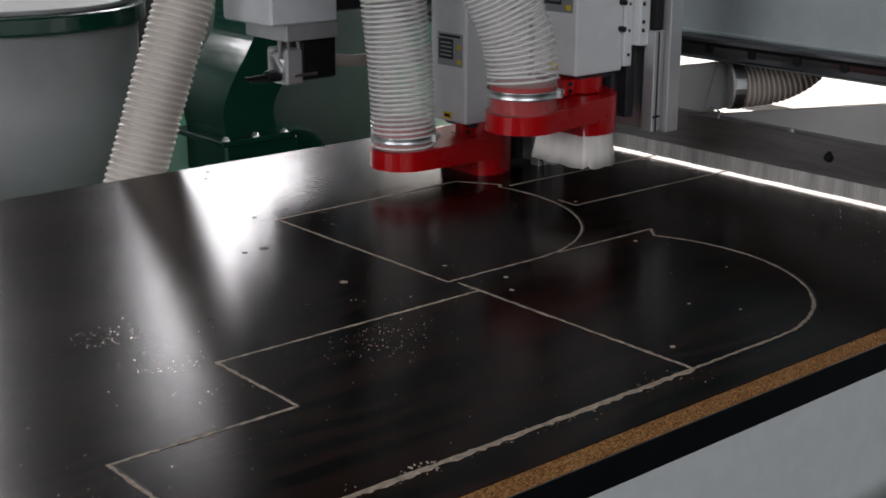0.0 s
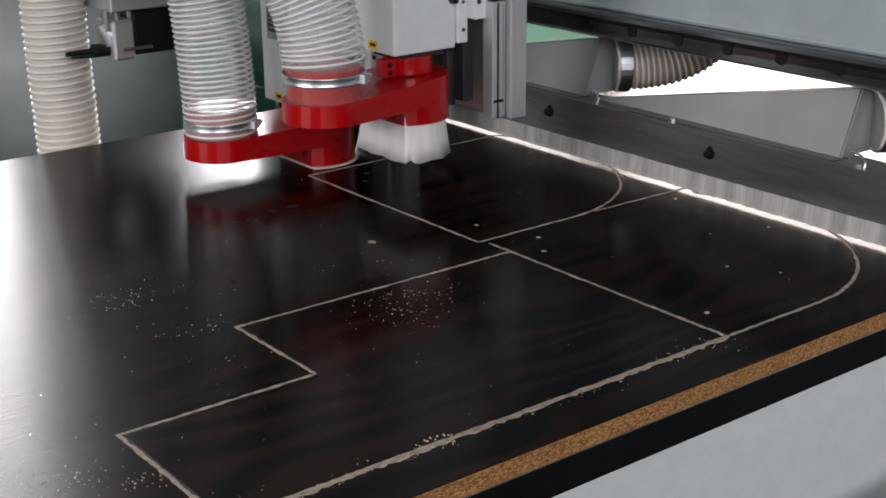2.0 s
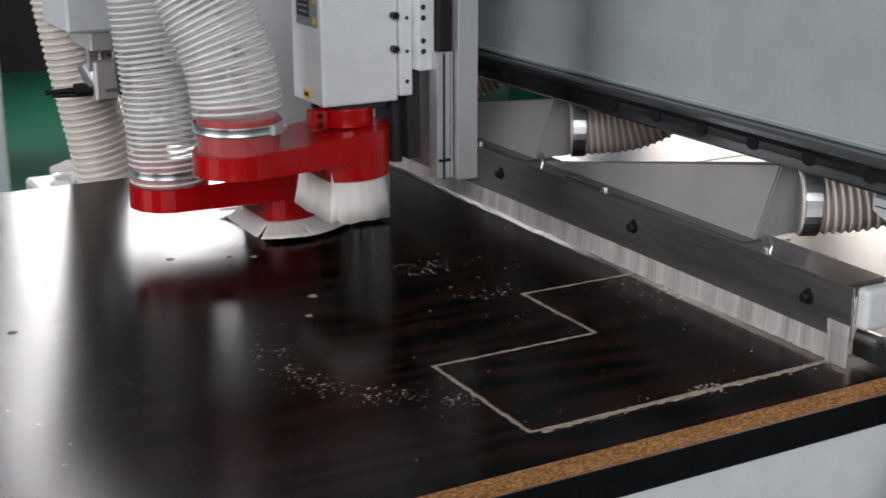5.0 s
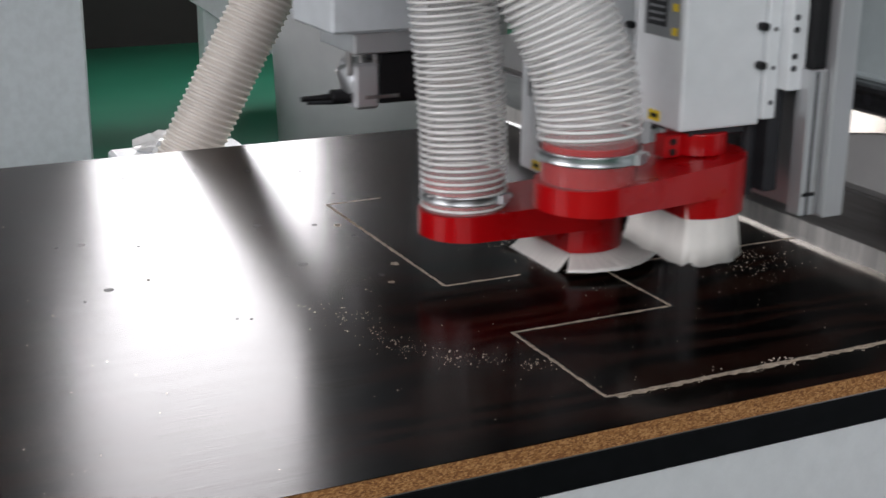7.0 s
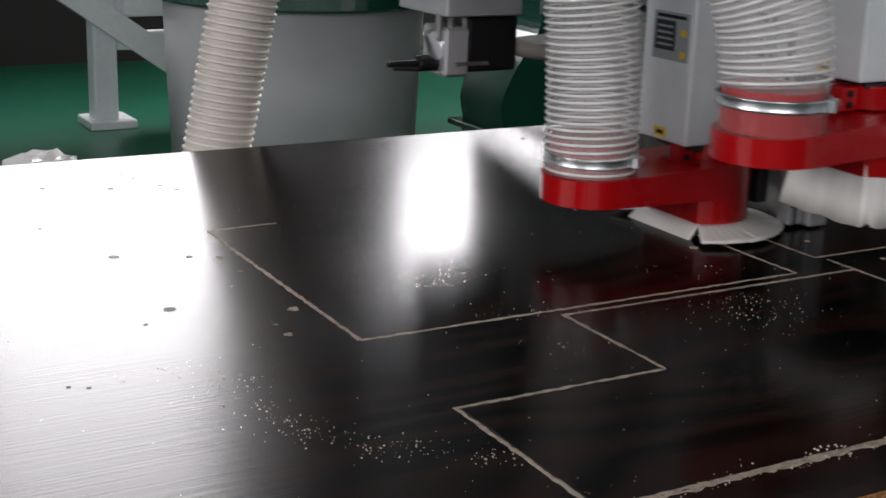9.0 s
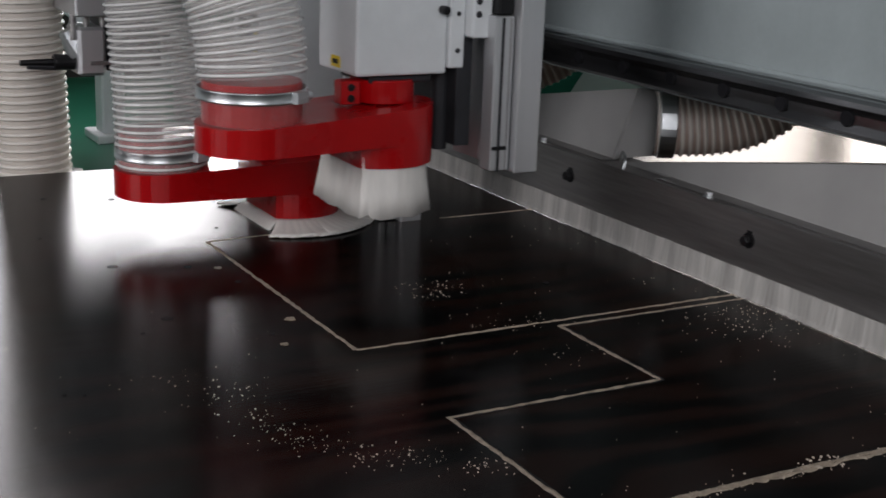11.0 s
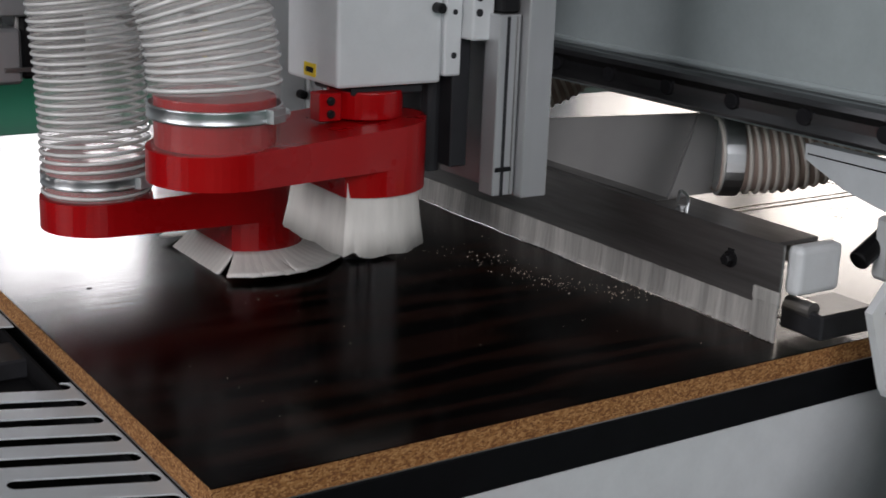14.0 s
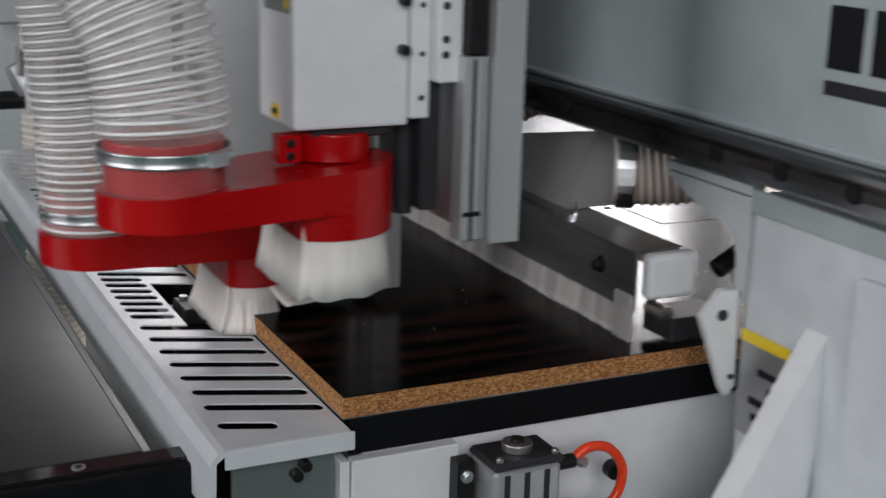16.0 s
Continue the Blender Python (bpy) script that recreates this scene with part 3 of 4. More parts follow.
# ---- front edge: slotted plate, clamps, loading table ----
def slotted_plate():
    p = group("slotted_plate", "pale grey steel plate with slanted slots along the board end", "plate")
    x0, x1, y0, y1, zt = -0.112, -0.001, -0.02, 1.30, -0.0225
    cells = [(0.325, 0.475), (0.76, 0.905)]
    slots = []
    y = 0.0
    k = 0
    while y < 1.26:
        inside = any(a - 0.028 < y + 0.02 < b + 0.005 for a, b in cells)
        if k == 0:
            slots.append((-0.097, -0.06, y - 0.006))
        elif inside:
            slots.append((-0.097, -0.064, y))
        else:
            slots.append((-0.096, -0.009, y))
        y += 0.0392 * (0.62 if inside else 1)
        k += 1
    slant = math.tan(radians(-21))
    bm = bmesh.new()

    def strip(*pts):
        low = [bm.verts.new((x, y, zt - 0.0015)) for x, y in pts]
        top = [bm.verts.new((x, y, zt)) for x, y in pts]
        bm.faces.new(low[::-1])
        bm.faces.new(top)
        for q in range(len(pts)):
            r = (q + 1) % len(pts)
            bm.faces.new((low[q], low[r], top[r], top[q]))
    half = 0.0088

    def line(yc, x):
        return yc + (x + 0.096) * slant + 0.036
    before = None
    for sx0, sx1, sy in slots:
        xr = x1
        for ca, cb in cells:
            if ca - 0.01 < sy + 0.02 < cb - 0.002:
                xr = -0.054
        low_l, low_r = (y0, y0) if before is None else (line(before, x0) + half, line(before, xr) + half)
        strip((x0, low_l), (xr, low_r), (xr, line(sy, xr) - half), (x0, line(sy, x0) - half))
        # rounded slot ends
        for end, side, edge in ((sx0, -1, x0), (sx1, 1, xr)):
            if (edge - end) * side <= 0.001:
                continue
            bow = [(end + side * 0.006 * math.cos(q), line(sy, end) + half * math.sin(q) * 0.98) for q in (-PI / 2 + PI * k / 6 for k in range(7))]
            strip(*((bow + [(edge, line(sy, edge) + half), (edge, line(sy, edge) - half)]) if side > 0 else (bow[::-1] + [(edge, line(sy, edge) - half), (edge, line(sy, edge) + half)])))
        before = sy
    strip((x0, line(before, x0) + half), (x1, line(before, x1) + half), (x1, y1), (x0, y1))
    part("plate", bm, PLATE_PAINT, p)
    lip = [(x0 + 0.0, zt), (x0 - 0.006, zt - 0.0015), (x0 - 0.011, zt - 0.006), (x0 - 0.013, zt - 0.012), (x0 - 0.013, zt - 0.06), (x0 - 0.009, zt - 0.06), (x0 - 0.008, zt - 0.01), (x0, zt - 0.004)]
    part("rounded_lip", extrude_y(lip, y0 - 0.0035, y1), PLATE_PAINT, p, smooth=False)
    part("end_flange", box(x0 - 0.0005, x1 + 0.003, y0 - 0.0035, y0 - 0.0002, zt - 0.017, zt - 0.0002, 0.0008), PLATE_PAINT, p)
    # added black sheets: the shade inside the slots, put into colour
    part("slot_shade_sheet", box(x0 + 0.004, x1, y0 + 0.03, y1, zt - 0.075, zt - 0.07), SHADE_BLACK, p, "added black sheet painting the shade below the slots")
    part("slot_shade_wall", box(-0.0105, -0.0075, y0 + 0.03, y1, zt - 0.075, zt - 0.0045), SHADE_BLACK, p)
    part("support_bracket", box(-0.10, -0.008, 0.0, 0.006, -0.16, -0.045, 0.001), SHEET, p)
    for x, z in ((-0.045, -0.062), (-0.037, -0.054)):
        socket_bolt("bracket_bolt", p, pose(x, 0.0, z, 90), 0.005, 0.012)
    return p


slotted_plate()


def board_clamp(y):
    c = group("pop_up_stop", "black steel pop-up board stop in a plate recess", "clamp", pose(-0.026, y, -0.06), "board stops")
    part("base", box(-0.028, 0.024, -0.062, 0.062, -0.015, 0.012, 0.002), BLACK, c)
    part("jaw", box(-0.012, 0.02, -0.022, 0.03, 0.012, 0.03, 0.002), DARK, c)
    part("screw", cyl(0.005, 0.004, pose(-0.002, 0.02, 0.032), 12), STEEL, c)
    return c


for y in (0.395, 0.83):
    board_clamp(y)


def loading_table():
    t = group("loading_table", "near-black loading table with a polished end strip", "table")
    part("top", box(-1.6, -0.155, 0.075, 1.5, -0.075, -0.055, 0.003), CONVEYOR, t)
    part("end_strip", box(-1.6, -0.117, 0.048, 0.0748, -0.075, -0.054, 0.002), POLISHED, t, "polished black end strip")
    part("front_bar", box(-1.6, -0.112, 0.036, 0.0478, -0.105, -0.056, 0.002), BLACK_EDGE, t)
    part("frame", box(-1.6, -0.12, 0.05, 1.5, -0.85, -0.106, 0.003), WHITE_PAINT, t)
    for x in (-0.215, -0.42, -0.62):
        part("countersunk_screw", cyl(0.0062, 0.001, pose(x, 0.061, -0.0535), 16), STEEL, t)
        part("screw_socket", cyl(0.003, 0.001, pose(x, 0.061, -0.0528), 6), BLACK, t)
    return t


loading_table()


# ---- gantry: moves along the bed ----
BRUSHES = []


def gantry():
    g = group("gantry", "grey welded gantry beam with linear rail, brush strip and suction hoods", "machine part")
    beam = part("beam", box(0.055, 0.40, -0.75, 1.75, 0.40, 0.80, 0.006, bm=box(0.055, 0.082, -0.75, 1.75, 0.205, 0.44, 0.006)), GREY_PAINT, g, "grey enamelled box beam")
    # unseen wall, added to keep window reflections off the board under the beam
    part("beam_back_blocker", box(0.372, 0.40, -0.75, 1.75, 0.19, 0.3995, 0.004), GREY_PAINT, g, "unseen grey rear wall of the beam, added to block window reflections")
    part("rail_ledge", box(0.052, 0.082, -0.75, 1.75, 0.176, 0.2045, 0.002), GREY_PAINT, g)
    prof = [(0.054, 0.183), (0.031, 0.183), (0.027, 0.187), (0.031, 0.195), (0.031, 0.204), (0.027, 0.211), (0.029, 0.216), (0.034, 0.219), (0.054, 0.219)]
    rail = part("linear_rail", extrude_y(prof, -0.70, 1.70), RAIL, g, "dark polished linear rail")
    y = -0.66
    while y < 1.66:
        part("rail_screw_hole", cyl(0.0072, 0.004, pose(0.0300, y, 0.1995, 0, 90), 18), INK, rail)
        y += 0.0895
    part("weld_seam", tube([Vector((0.054, -0.7 + 0.05 * i, 0.2235)) for i in range(49)], 0.0035, 8), GREY_PAINT, g)
    # brush strip and its steel holder
    holder = part("strip_holder", box(-0.003, 0.0, 0.032, 1.32, 0.030, 0.090, 0.0008), STEEL, g, "stained steel strip holder")
    part("holder_top", box(0.0, 0.062, 0.05, 1.32, 0.083, 0.087, 0.0008), STEEL, g)
    part("holder_back", box(0.058, 0.062, 0.05, 1.32, 0.055, 0.083), STEEL, g)
    rnd = random.Random(3)
    bm = bmesh.new()
    n = 430
    rows = []
    for i in range(n + 1):
        yy = 0.034 + 1.28 * i / n
        w = 0.0007 * math.sin(yy * 55) + rnd.uniform(-0.0008, 0.0008)
        rows.append([bm.verts.new((-0.0015, yy, 0.044)), bm.verts.new((-0.003 + 0.5 * w, yy, 0.018)), bm.verts.new((-0.0045 + 1.0 * w, yy + rnd.uniform(-0.001, 0.001), 0.013 + rnd.uniform(0.0, 0.0012))),
                     bm.verts.new((-0.002 + w, yy, 0.0134)), bm.verts.new((-0.0005, yy, 0.03))])
    for u, v in zip(rows, rows[1:]):
        for k in range(4):
            bm.faces.new((u[k], v[k], v[k + 1], u[k + 1]))
    BRUSHES.append(part("brush_strip", bm, STRIP, g, "greyish nylon brush strip just above the board"))
    bm = bmesh.new()
    for i in range(36):
        yy = 0.030 + 0.028 * i / 36
        box(-0.0078 + rnd.uniform(-0.0006, 0.0006), -0.0056, yy, yy + 0.0009, rnd.uniform(0.0125, 0.0145), 0.052, bm=bm)
    box(-0.0085, -0.0045, 0.029, 0.060, 0.048, 0.060, 0.001, bm=bm)
    BRUSHES.append(part("brush_end_tuft", bm, STRIP, g, "end tuft of white bristles"))
    for yy in (0.095, 0.405, 0.728, 1.05):
        hex_bolt("holder_bolt", g, pose(-0.003, yy, 0.062, 0, -90), 0.0055, 0.007, BLACK)
        part("adjusting_slot", box(-0.0034, -0.0028, yy - 0.004, yy + 0.004, 0.062, 0.072), BLACK, g)
        hex_bolt("hood_screw", g, pose(0.012, yy + 0.085, 0.087), 0.0042, 0.004)
    # suction hoods: sheet-metal wedges with hoses
    for y0 in (0.222, 0.690, 1.158):
        bm = bmesh.new()
        ends = [[bm.verts.new((x, yy, z)) for x, z in prof2] for yy, prof2 in ((y0, ((0.03, 0.0875), (0.062, 0.172), (0.10, 0.172), (0.10, 0.0875))), (y0 + 0.44, ((0.03, 0.0875), (0.033, 0.0895), (0.040, 0.0895), (0.040, 0.0875))))]
        bm.faces.new(ends[0])
        bm.faces.new(ends[1][::-1])
        for q in range(4):
            bm.faces.new((ends[0][q], ends[1][q], ends[1][(q + 1) % 4], ends[0][(q + 1) % 4]))
        hood = part("suction_hood", bm, HOOD_SHEET, g, "folded grey sheet suction hood")
        bm = bmesh.new()
        outline = [(0.030, 0.0885), (0.062, 0.0885), (0.079, 0.168), (0.063, 0.171)]
        ends = [[bm.verts.new((x, yy, z)) for x, z in outline] for yy in (y0 - 0.0035, y0 - 0.0015)]
        bm.faces.new(ends[0])
        bm.faces.new(ends[1][::-1])
        for q in range(4):
            bm.faces.new((ends[0][q], ends[1][q], ends[1][(q + 1) % 4], ends[0][(q + 1) % 4]))
        part("hood_cheek", bm, HOOD_SHEET, hood)
        part("hood_flange", box(0.012, 0.05, y0 - 0.004, y0 + 0.36, 0.0872, 0.0888), STEEL, hood)
        part("port_ring", cyl(0.042, 0.02, pose(0.096, y0 - 0.0135, 0.130, 0, 90, -32), 28, bevel=0.001), CHROME, hood, "zinc hose clamp on the port")
        path = [(0.085, y0 - 0.006, 0.130), (0.12, y0 - 0.028, 0.131), (0.16, y0 - 0.052, 0.137), (0.20, y0 - 0.072, 0.155), (0.24, y0 - 0.085, 0.19), (0.27, y0 - 0.092, 0.25), (0.28, y0 - 0.094, 0.37)]
        hose(g, path, 0.0375, 0.0088, DUCT, RIB_DUSTY, "dusty brown hose with pale spiral ribs", 0.0024)
        part("hood_handle", tube(smooth_path([(0.006, y0 - 0.055, 0.088), (0.012, y0 - 0.05, 0.1), (0.03, y0 - 0.02, 0.1), (0.034, y0 - 0.012, 0.088)], 6), 0.0016, 8), CHROME, hood)
    # near end: cap, brackets and leg
    part("end_cap", box(0.004, 0.060, 0.018, 0.036, 0.044, 0.090, 0.006, segments=3), WHITE_PAINT, g, "white plastic end cap")
    part("lower_block", box(0.02, 0.09, 0.0, 0.05, 0.006, 0.03, 0.002), DARK, g)
    part("lower_cylinder", cyl(0.008, 0.03, pose(0.025, 0.03, 0.03, 90), 14), STEEL, g)
    part("lift_cylinder", cyl(0.010, 0.04, pose(0.10, 0.02, 0.078, 0, 60), 18, bevel=0.002), BLACK, g)
    part("lift_bracket", box(0.10, 0.24, 0.0, 0.02, 0.05, 0.11, 0.004), WHITE_PAINT, g)
    for x, z in ((0.115, 0.1), (0.125, 0.065), (0.15, 0.085)):
        socket_bolt("lift_bolt", g, pose(x, 0.0, z, 90), 0.007, 0.012)
    leg = part("leg", box(0.052, 0.46, -0.42, -0.062, -0.60, 0.168, 0.010, segments=2), PLATE_PAINT, g, "pale grey welded gantry leg")
    part("leg_gusset", extrude_y([(0.052, 0.066), (0.062, 0.07), (0.0, -0.60), (-0.34, -0.60)], -0.178, -0.150), WHITE_PAINT, leg, "white sloping gusset")
    bm = bmesh.new()
    edge = [(-0.0622, 0.172), (0.070, 0.171), (0.069, 0.157), (0.022, 0.138), (-0.016, 0.130)] + [(-0.016 - 0.030 * math.sin(q), 0.100 + 0.030 * math.cos(q)) for q in (PI / 12 * k for k in range(1, 7))] + [(-0.048, 0.072), (-0.0622, 0.060)]
    sides = [[bm.verts.new((x, yy, zz)) for yy, zz in edge] for x in (0.053, 0.067)]
    bm.faces.new(sides[0])
    bm.faces.new(sides[1][::-1])
    for q in range(len(edge)):
        w = (q + 1) % len(edge)
        bm.faces.new((sides[0][q], sides[1][q], sides[1][w], sides[0][w]))
    part("shoulder_plate", bm, PLATE_PAINT, leg, "pale grey plate with a rounded notch")
    part("plate_seam", box(0.0524, 0.0532, -0.060, 0.066, 0.1615, 0.1628), INK, leg)
    part("leg_shoulder", box(0.0475, 0.0515, -0.42, -0.068, 0.150, 0.172, 0.001), GREY_PAINT, leg)
    gus = [(0.008, 0.052), (0.028, 0.076), (0.048, 0.074), (0.052, -0.02), (0.044, -0.03), (0.038, -0.022)]
    lug = part("lug", extrude_y(gus, -0.061, -0.053), WHITE_PAINT, leg, "white drilled lug plate")
    part("lug_hole", cyl(0.0055, 0.012, pose(0.031, -0.057, 0.052, 90), 16), DARK, lug)
    part("lug_bolt", cyl(0.003, 0.012, pose(0.046, -0.057, -0.01, 90), 10), DARK, lug)
    plate = part("warning_plate", box(0.0505, 0.0522, -0.136, -0.068, -0.06, 0.04), SHEET, leg, "grey warning plate with a yellow header")
    part("warning_header", box(0.0498, 0.0506, -0.136, -0.068, 0.029, 0.04), YELLOW, plate)
    for q, (a, b) in enumerate(((-0.13, -0.095), (-0.13, -0.11), (-0.12, -0.085), (-0.13, -0.09))):
        part("print_bar", box(0.0498, 0.0506, a, b, 0.002 - 0.015 * q, 0.009 - 0.015 * q), INK, plate)
    part("leg_column", box(0.040, 0.0516, -0.42, -0.215, -0.60, 0.13, 0.003), PLATE_PAINT, leg)
    # brand marking on the beam, as plain shapes
    for i, (y1, w) in enumerate(((-0.140, 0.040), (-0.192, 0.034), (-0.238, 0.042), (-0.292, 0.036), (-0.340, 0.034), (-0.386, 0.034))):
        part("marking_bar", box(0.0538, 0.0552, y1 - w, y1, 0.290, 0.342), INK, g, "black block marking")
    part("marking_underline", box(0.0538, 0.0552, -0.42, -0.14, 0.268, 0.280), DARK, g, "dark printed underline")
    return g


GANTRY = gantry()


# ---- router head: two spindles side by side on one carriage ----
BRISTLES = []


NEAR_X, NEAR_Y, FAR_X, FAR_Y = -0.154, -0.026, -0.167, 0.004
FAR_OFFSET = 0.012


def collar_line(n):
    """Plan of the brush round the D-shaped collar: place and outward angle, from the flat back round the front."""
    flat = [(-0.046, 0.052 - 0.104 * k / (n // 4), 180) for k in range(n // 4)]
    turn = [(-0.012 + 0.057 * math.cos(radians(a)), 0.057 * math.sin(radians(a)), a) for a in (-118 + 236 * k / (n - n // 4 - 1) for k in range(n - n // 4))]
    return flat + turn


def arm_outline(hose_x, hose_y, n=26):
    """Plan of the suction arm: two round ends joined by their common tangents."""
    ax, ay, ar, bx, by, br = hose_x, hose_y, 0.055, -0.010, 0.0, 0.0605
    along, gap = math.atan2(by - ay, bx - ax), math.hypot(bx - ax, by - ay)
    off = math.acos((ar - br) / gap)
    far = [(bx + br * math.cos(a), by + br * math.sin(a)) for a in (along - off + 2 * off * k / n for k in range(n + 1))]
    return far + [(ax + ar * math.cos(a), ay + ar * math.sin(a)) for a in (along + off + (2 * PI - 2 * off) * k / n for k in range(n + 1))]


def dust_hood(head, y, z, splay):
    """Red suction arm: hose end towards the board end, spindle end with a brush skirt."""
    hose_x, hose_y = (FAR_X, FAR_Y) if splay else (NEAR_X, NEAR_Y)
    lift = 0.013 if splay else 0.005
    rise = 0.0045 if splay else 0.0
    m = pose(FAR_OFFSET if splay else 0, y, z + lift)
    bm = prism(arm_outline(hose_x, hose_y), 0.018, 0.056)
    for v in bm.verts:
        if v.co.z > 0.03:
            v.co.z = 0.0440 + rise + 0.0115 * min(1.0, (v.co.x + 0.212) / 0.26)
    lip = [e for e in bm.edges if all(v.co.z > 0.03 for v in e.verts)]
    bmesh.ops.bevel(bm, geom=lip, offset=0.0015, segments=2, affect="EDGES", profile=0.5)
    arm = part("dust_hood", bm, RED, head, "glossy red sheet-metal dust hood", place=m)
    out = [(-0.010 + 0.0603 * math.cos(a), 0.0603 * math.sin(a)) for a in (radians(-128 + 256 * k / 30) for k in range(31))]
    part("hood_collar", prism(out, -lift, 0.0185), RED, arm)
    part("spindle_clamp", cyl(0.033, 0.024, pose(0, 0.004, 0.066), 32, bevel=0.0015), RED, arm, "red split clamp collar")
    part("clamp_lug", box(-0.055, -0.034, -0.016, 0.002, 0.054, 0.078, 0.001), RED, arm)
    for zz in (0.0605, 0.0715):
        socket_bolt("clamp_screw", arm, pose(-0.045, -0.016, zz, 90), 0.0038, 0.003)
    top = 0.0455 + rise
    part("hose_spigot", cyl(0.0482, 0.040, pose(hose_x, hose_y, top + 0.020), 32, bevel=0.001), RED, arm)
    part("hose_cuff", tube([Vector((hose_x, hose_y, top - 0.001 + 0.006 * k)) for k in range(9)], lambda f: 0.0516 + 0.0006 * math.sin(f * 40), 36, cap=False), CUFF, arm, "milky clear hose cuff", smooth=True)
    band = bmesh.new()
    bz = top + (0.012 if splay else 0.023)
    ring = [[band.verts.new((hose_x + r * math.cos(a), hose_y + r * math.sin(a), bz + zz)) for a in (2 * PI * k / 48 for k in range(48))] for r, zz in ((0.0522, -0.0002), (0.0536, 0.0), (0.0538, 0.0012), (0.0533, 0.0022), (0.0533, 0.0088), (0.0538, 0.0098), (0.0536, 0.011), (0.0522, 0.0112))]
    for u, v in zip(ring, ring[1:]):
        for k in range(48):
            band.faces.new((u[k], u[(k + 1) % 48], v[(k + 1) % 48], v[k]))
    clamp = part("hose_clamp", band, CHROME, arm, "zinc-plated worm-drive hose clamp", smooth=True)
    a = radians(-58)
    screw = pose(hose_x + 0.0555 * math.cos(a), hose_y + 0.0555 * math.sin(a), bz + 0.0055, 0, 0, math.degrees(a) + 90)
    bm = bmesh.new()
    bmesh.ops.create_cube(bm, size=1, matrix=screw @ Matrix.Diagonal((0.018, 0.008, 0.011, 1)))
    cyl(0.0042, 0.024, screw @ pose(0.004, 0, 0, 0, 90), 10, bm)
    part("clamp_worm", bm, CHROME, clamp)
    part("worm_slot", cyl(0.0026, 0.002, screw @ pose(0.0165, 0, 0, 0, 90), 8), BLACK, clamp)
    # brush skirt
    rnd = random.Random(int(y * 100) + 5)
    if splay:
        part("skirt_base", prism([(x, yy) for x, yy, w in collar_line(48)], -0.004 - lift, 0.0175), BRISTLE, arm)
        for k, (tx, ty, w) in enumerate(collar_line(48)):
            bm = bmesh.new()
            wd, ln = 0.0078, 0.047 + rnd.uniform(-0.001, 0.001)
            rows = []
            for j in range(7):
                f = j / 6
                bend, half = 0.009 * f * f, wd * (0.85 + 0.75 * f)
                drop = -ln * f
                rows.append([bm.verts.new((bend - 0.0006 * q * q + 0.0012, half * q, drop - (0.0012 * (1 - q * q) if j == 6 else 0))) for q in (-1, -0.5, 0, 0.5, 1)])
                rows[-1] += [bm.verts.new((bend - 0.0006 * q * q - 0.0012, half * q, drop)) for q in (1, 0.5, 0, -0.5, -1)]
            for u, v in zip(rows, rows[1:]):
                for q in range(10):
                    bm.faces.new((u[q], u[(q + 1) % 10], v[(q + 1) % 10], v[q]))
            bm.faces.new(rows[-1])
            bm.faces.new(rows[0][::-1])
            tuft = part("bristle_tuft", bm, BRISTLE, arm, "white bristle tuft" if k == 0 else "", smooth=True)
            BRISTLES.append((tuft, tx, ty, w, rnd.uniform(-2, 2), 0.001 - lift))
    else:
        bm = bmesh.new()
        rows = []
        line = collar_line(150)
        for k, (tx, ty, w) in enumerate(line + line[:1]):
            wave = 0.0007 * math.sin(k * 0.45) + 0.0006 * math.sin(k * 1.13 + 1) * math.sin(k * 0.21)
            slit = 0.003 if k in (0, 37, 38, 92, 93, 150) else 0
            zz = -0.050 + 0.0009 * math.sin(k * 0.4) + rnd.uniform(-0.0004, 0.0004) + slit
            rows.append([bm.verts.new((tx * f + 0.6 * wave, ty * f + 0.6 * wave, h - (lift if h < 0.01 else 0))) for f, h in ((0.97, 0.017), (1.0, -0.006), (1.05 + 4 * wave, -0.026), (1.12 + 14 * wave, zz), (1.04, zz + 0.001), (0.9, -0.02), (0.9, 0.017))])
        for u, v in zip(rows, rows[1:]):
            for q in range(6):
                bm.faces.new((u[q], v[q], v[q + 1], u[q + 1]))
        part("brush_skirt", bm, BRISTLE, arm, "white nylon brush skirt", smooth=True)
    return arm


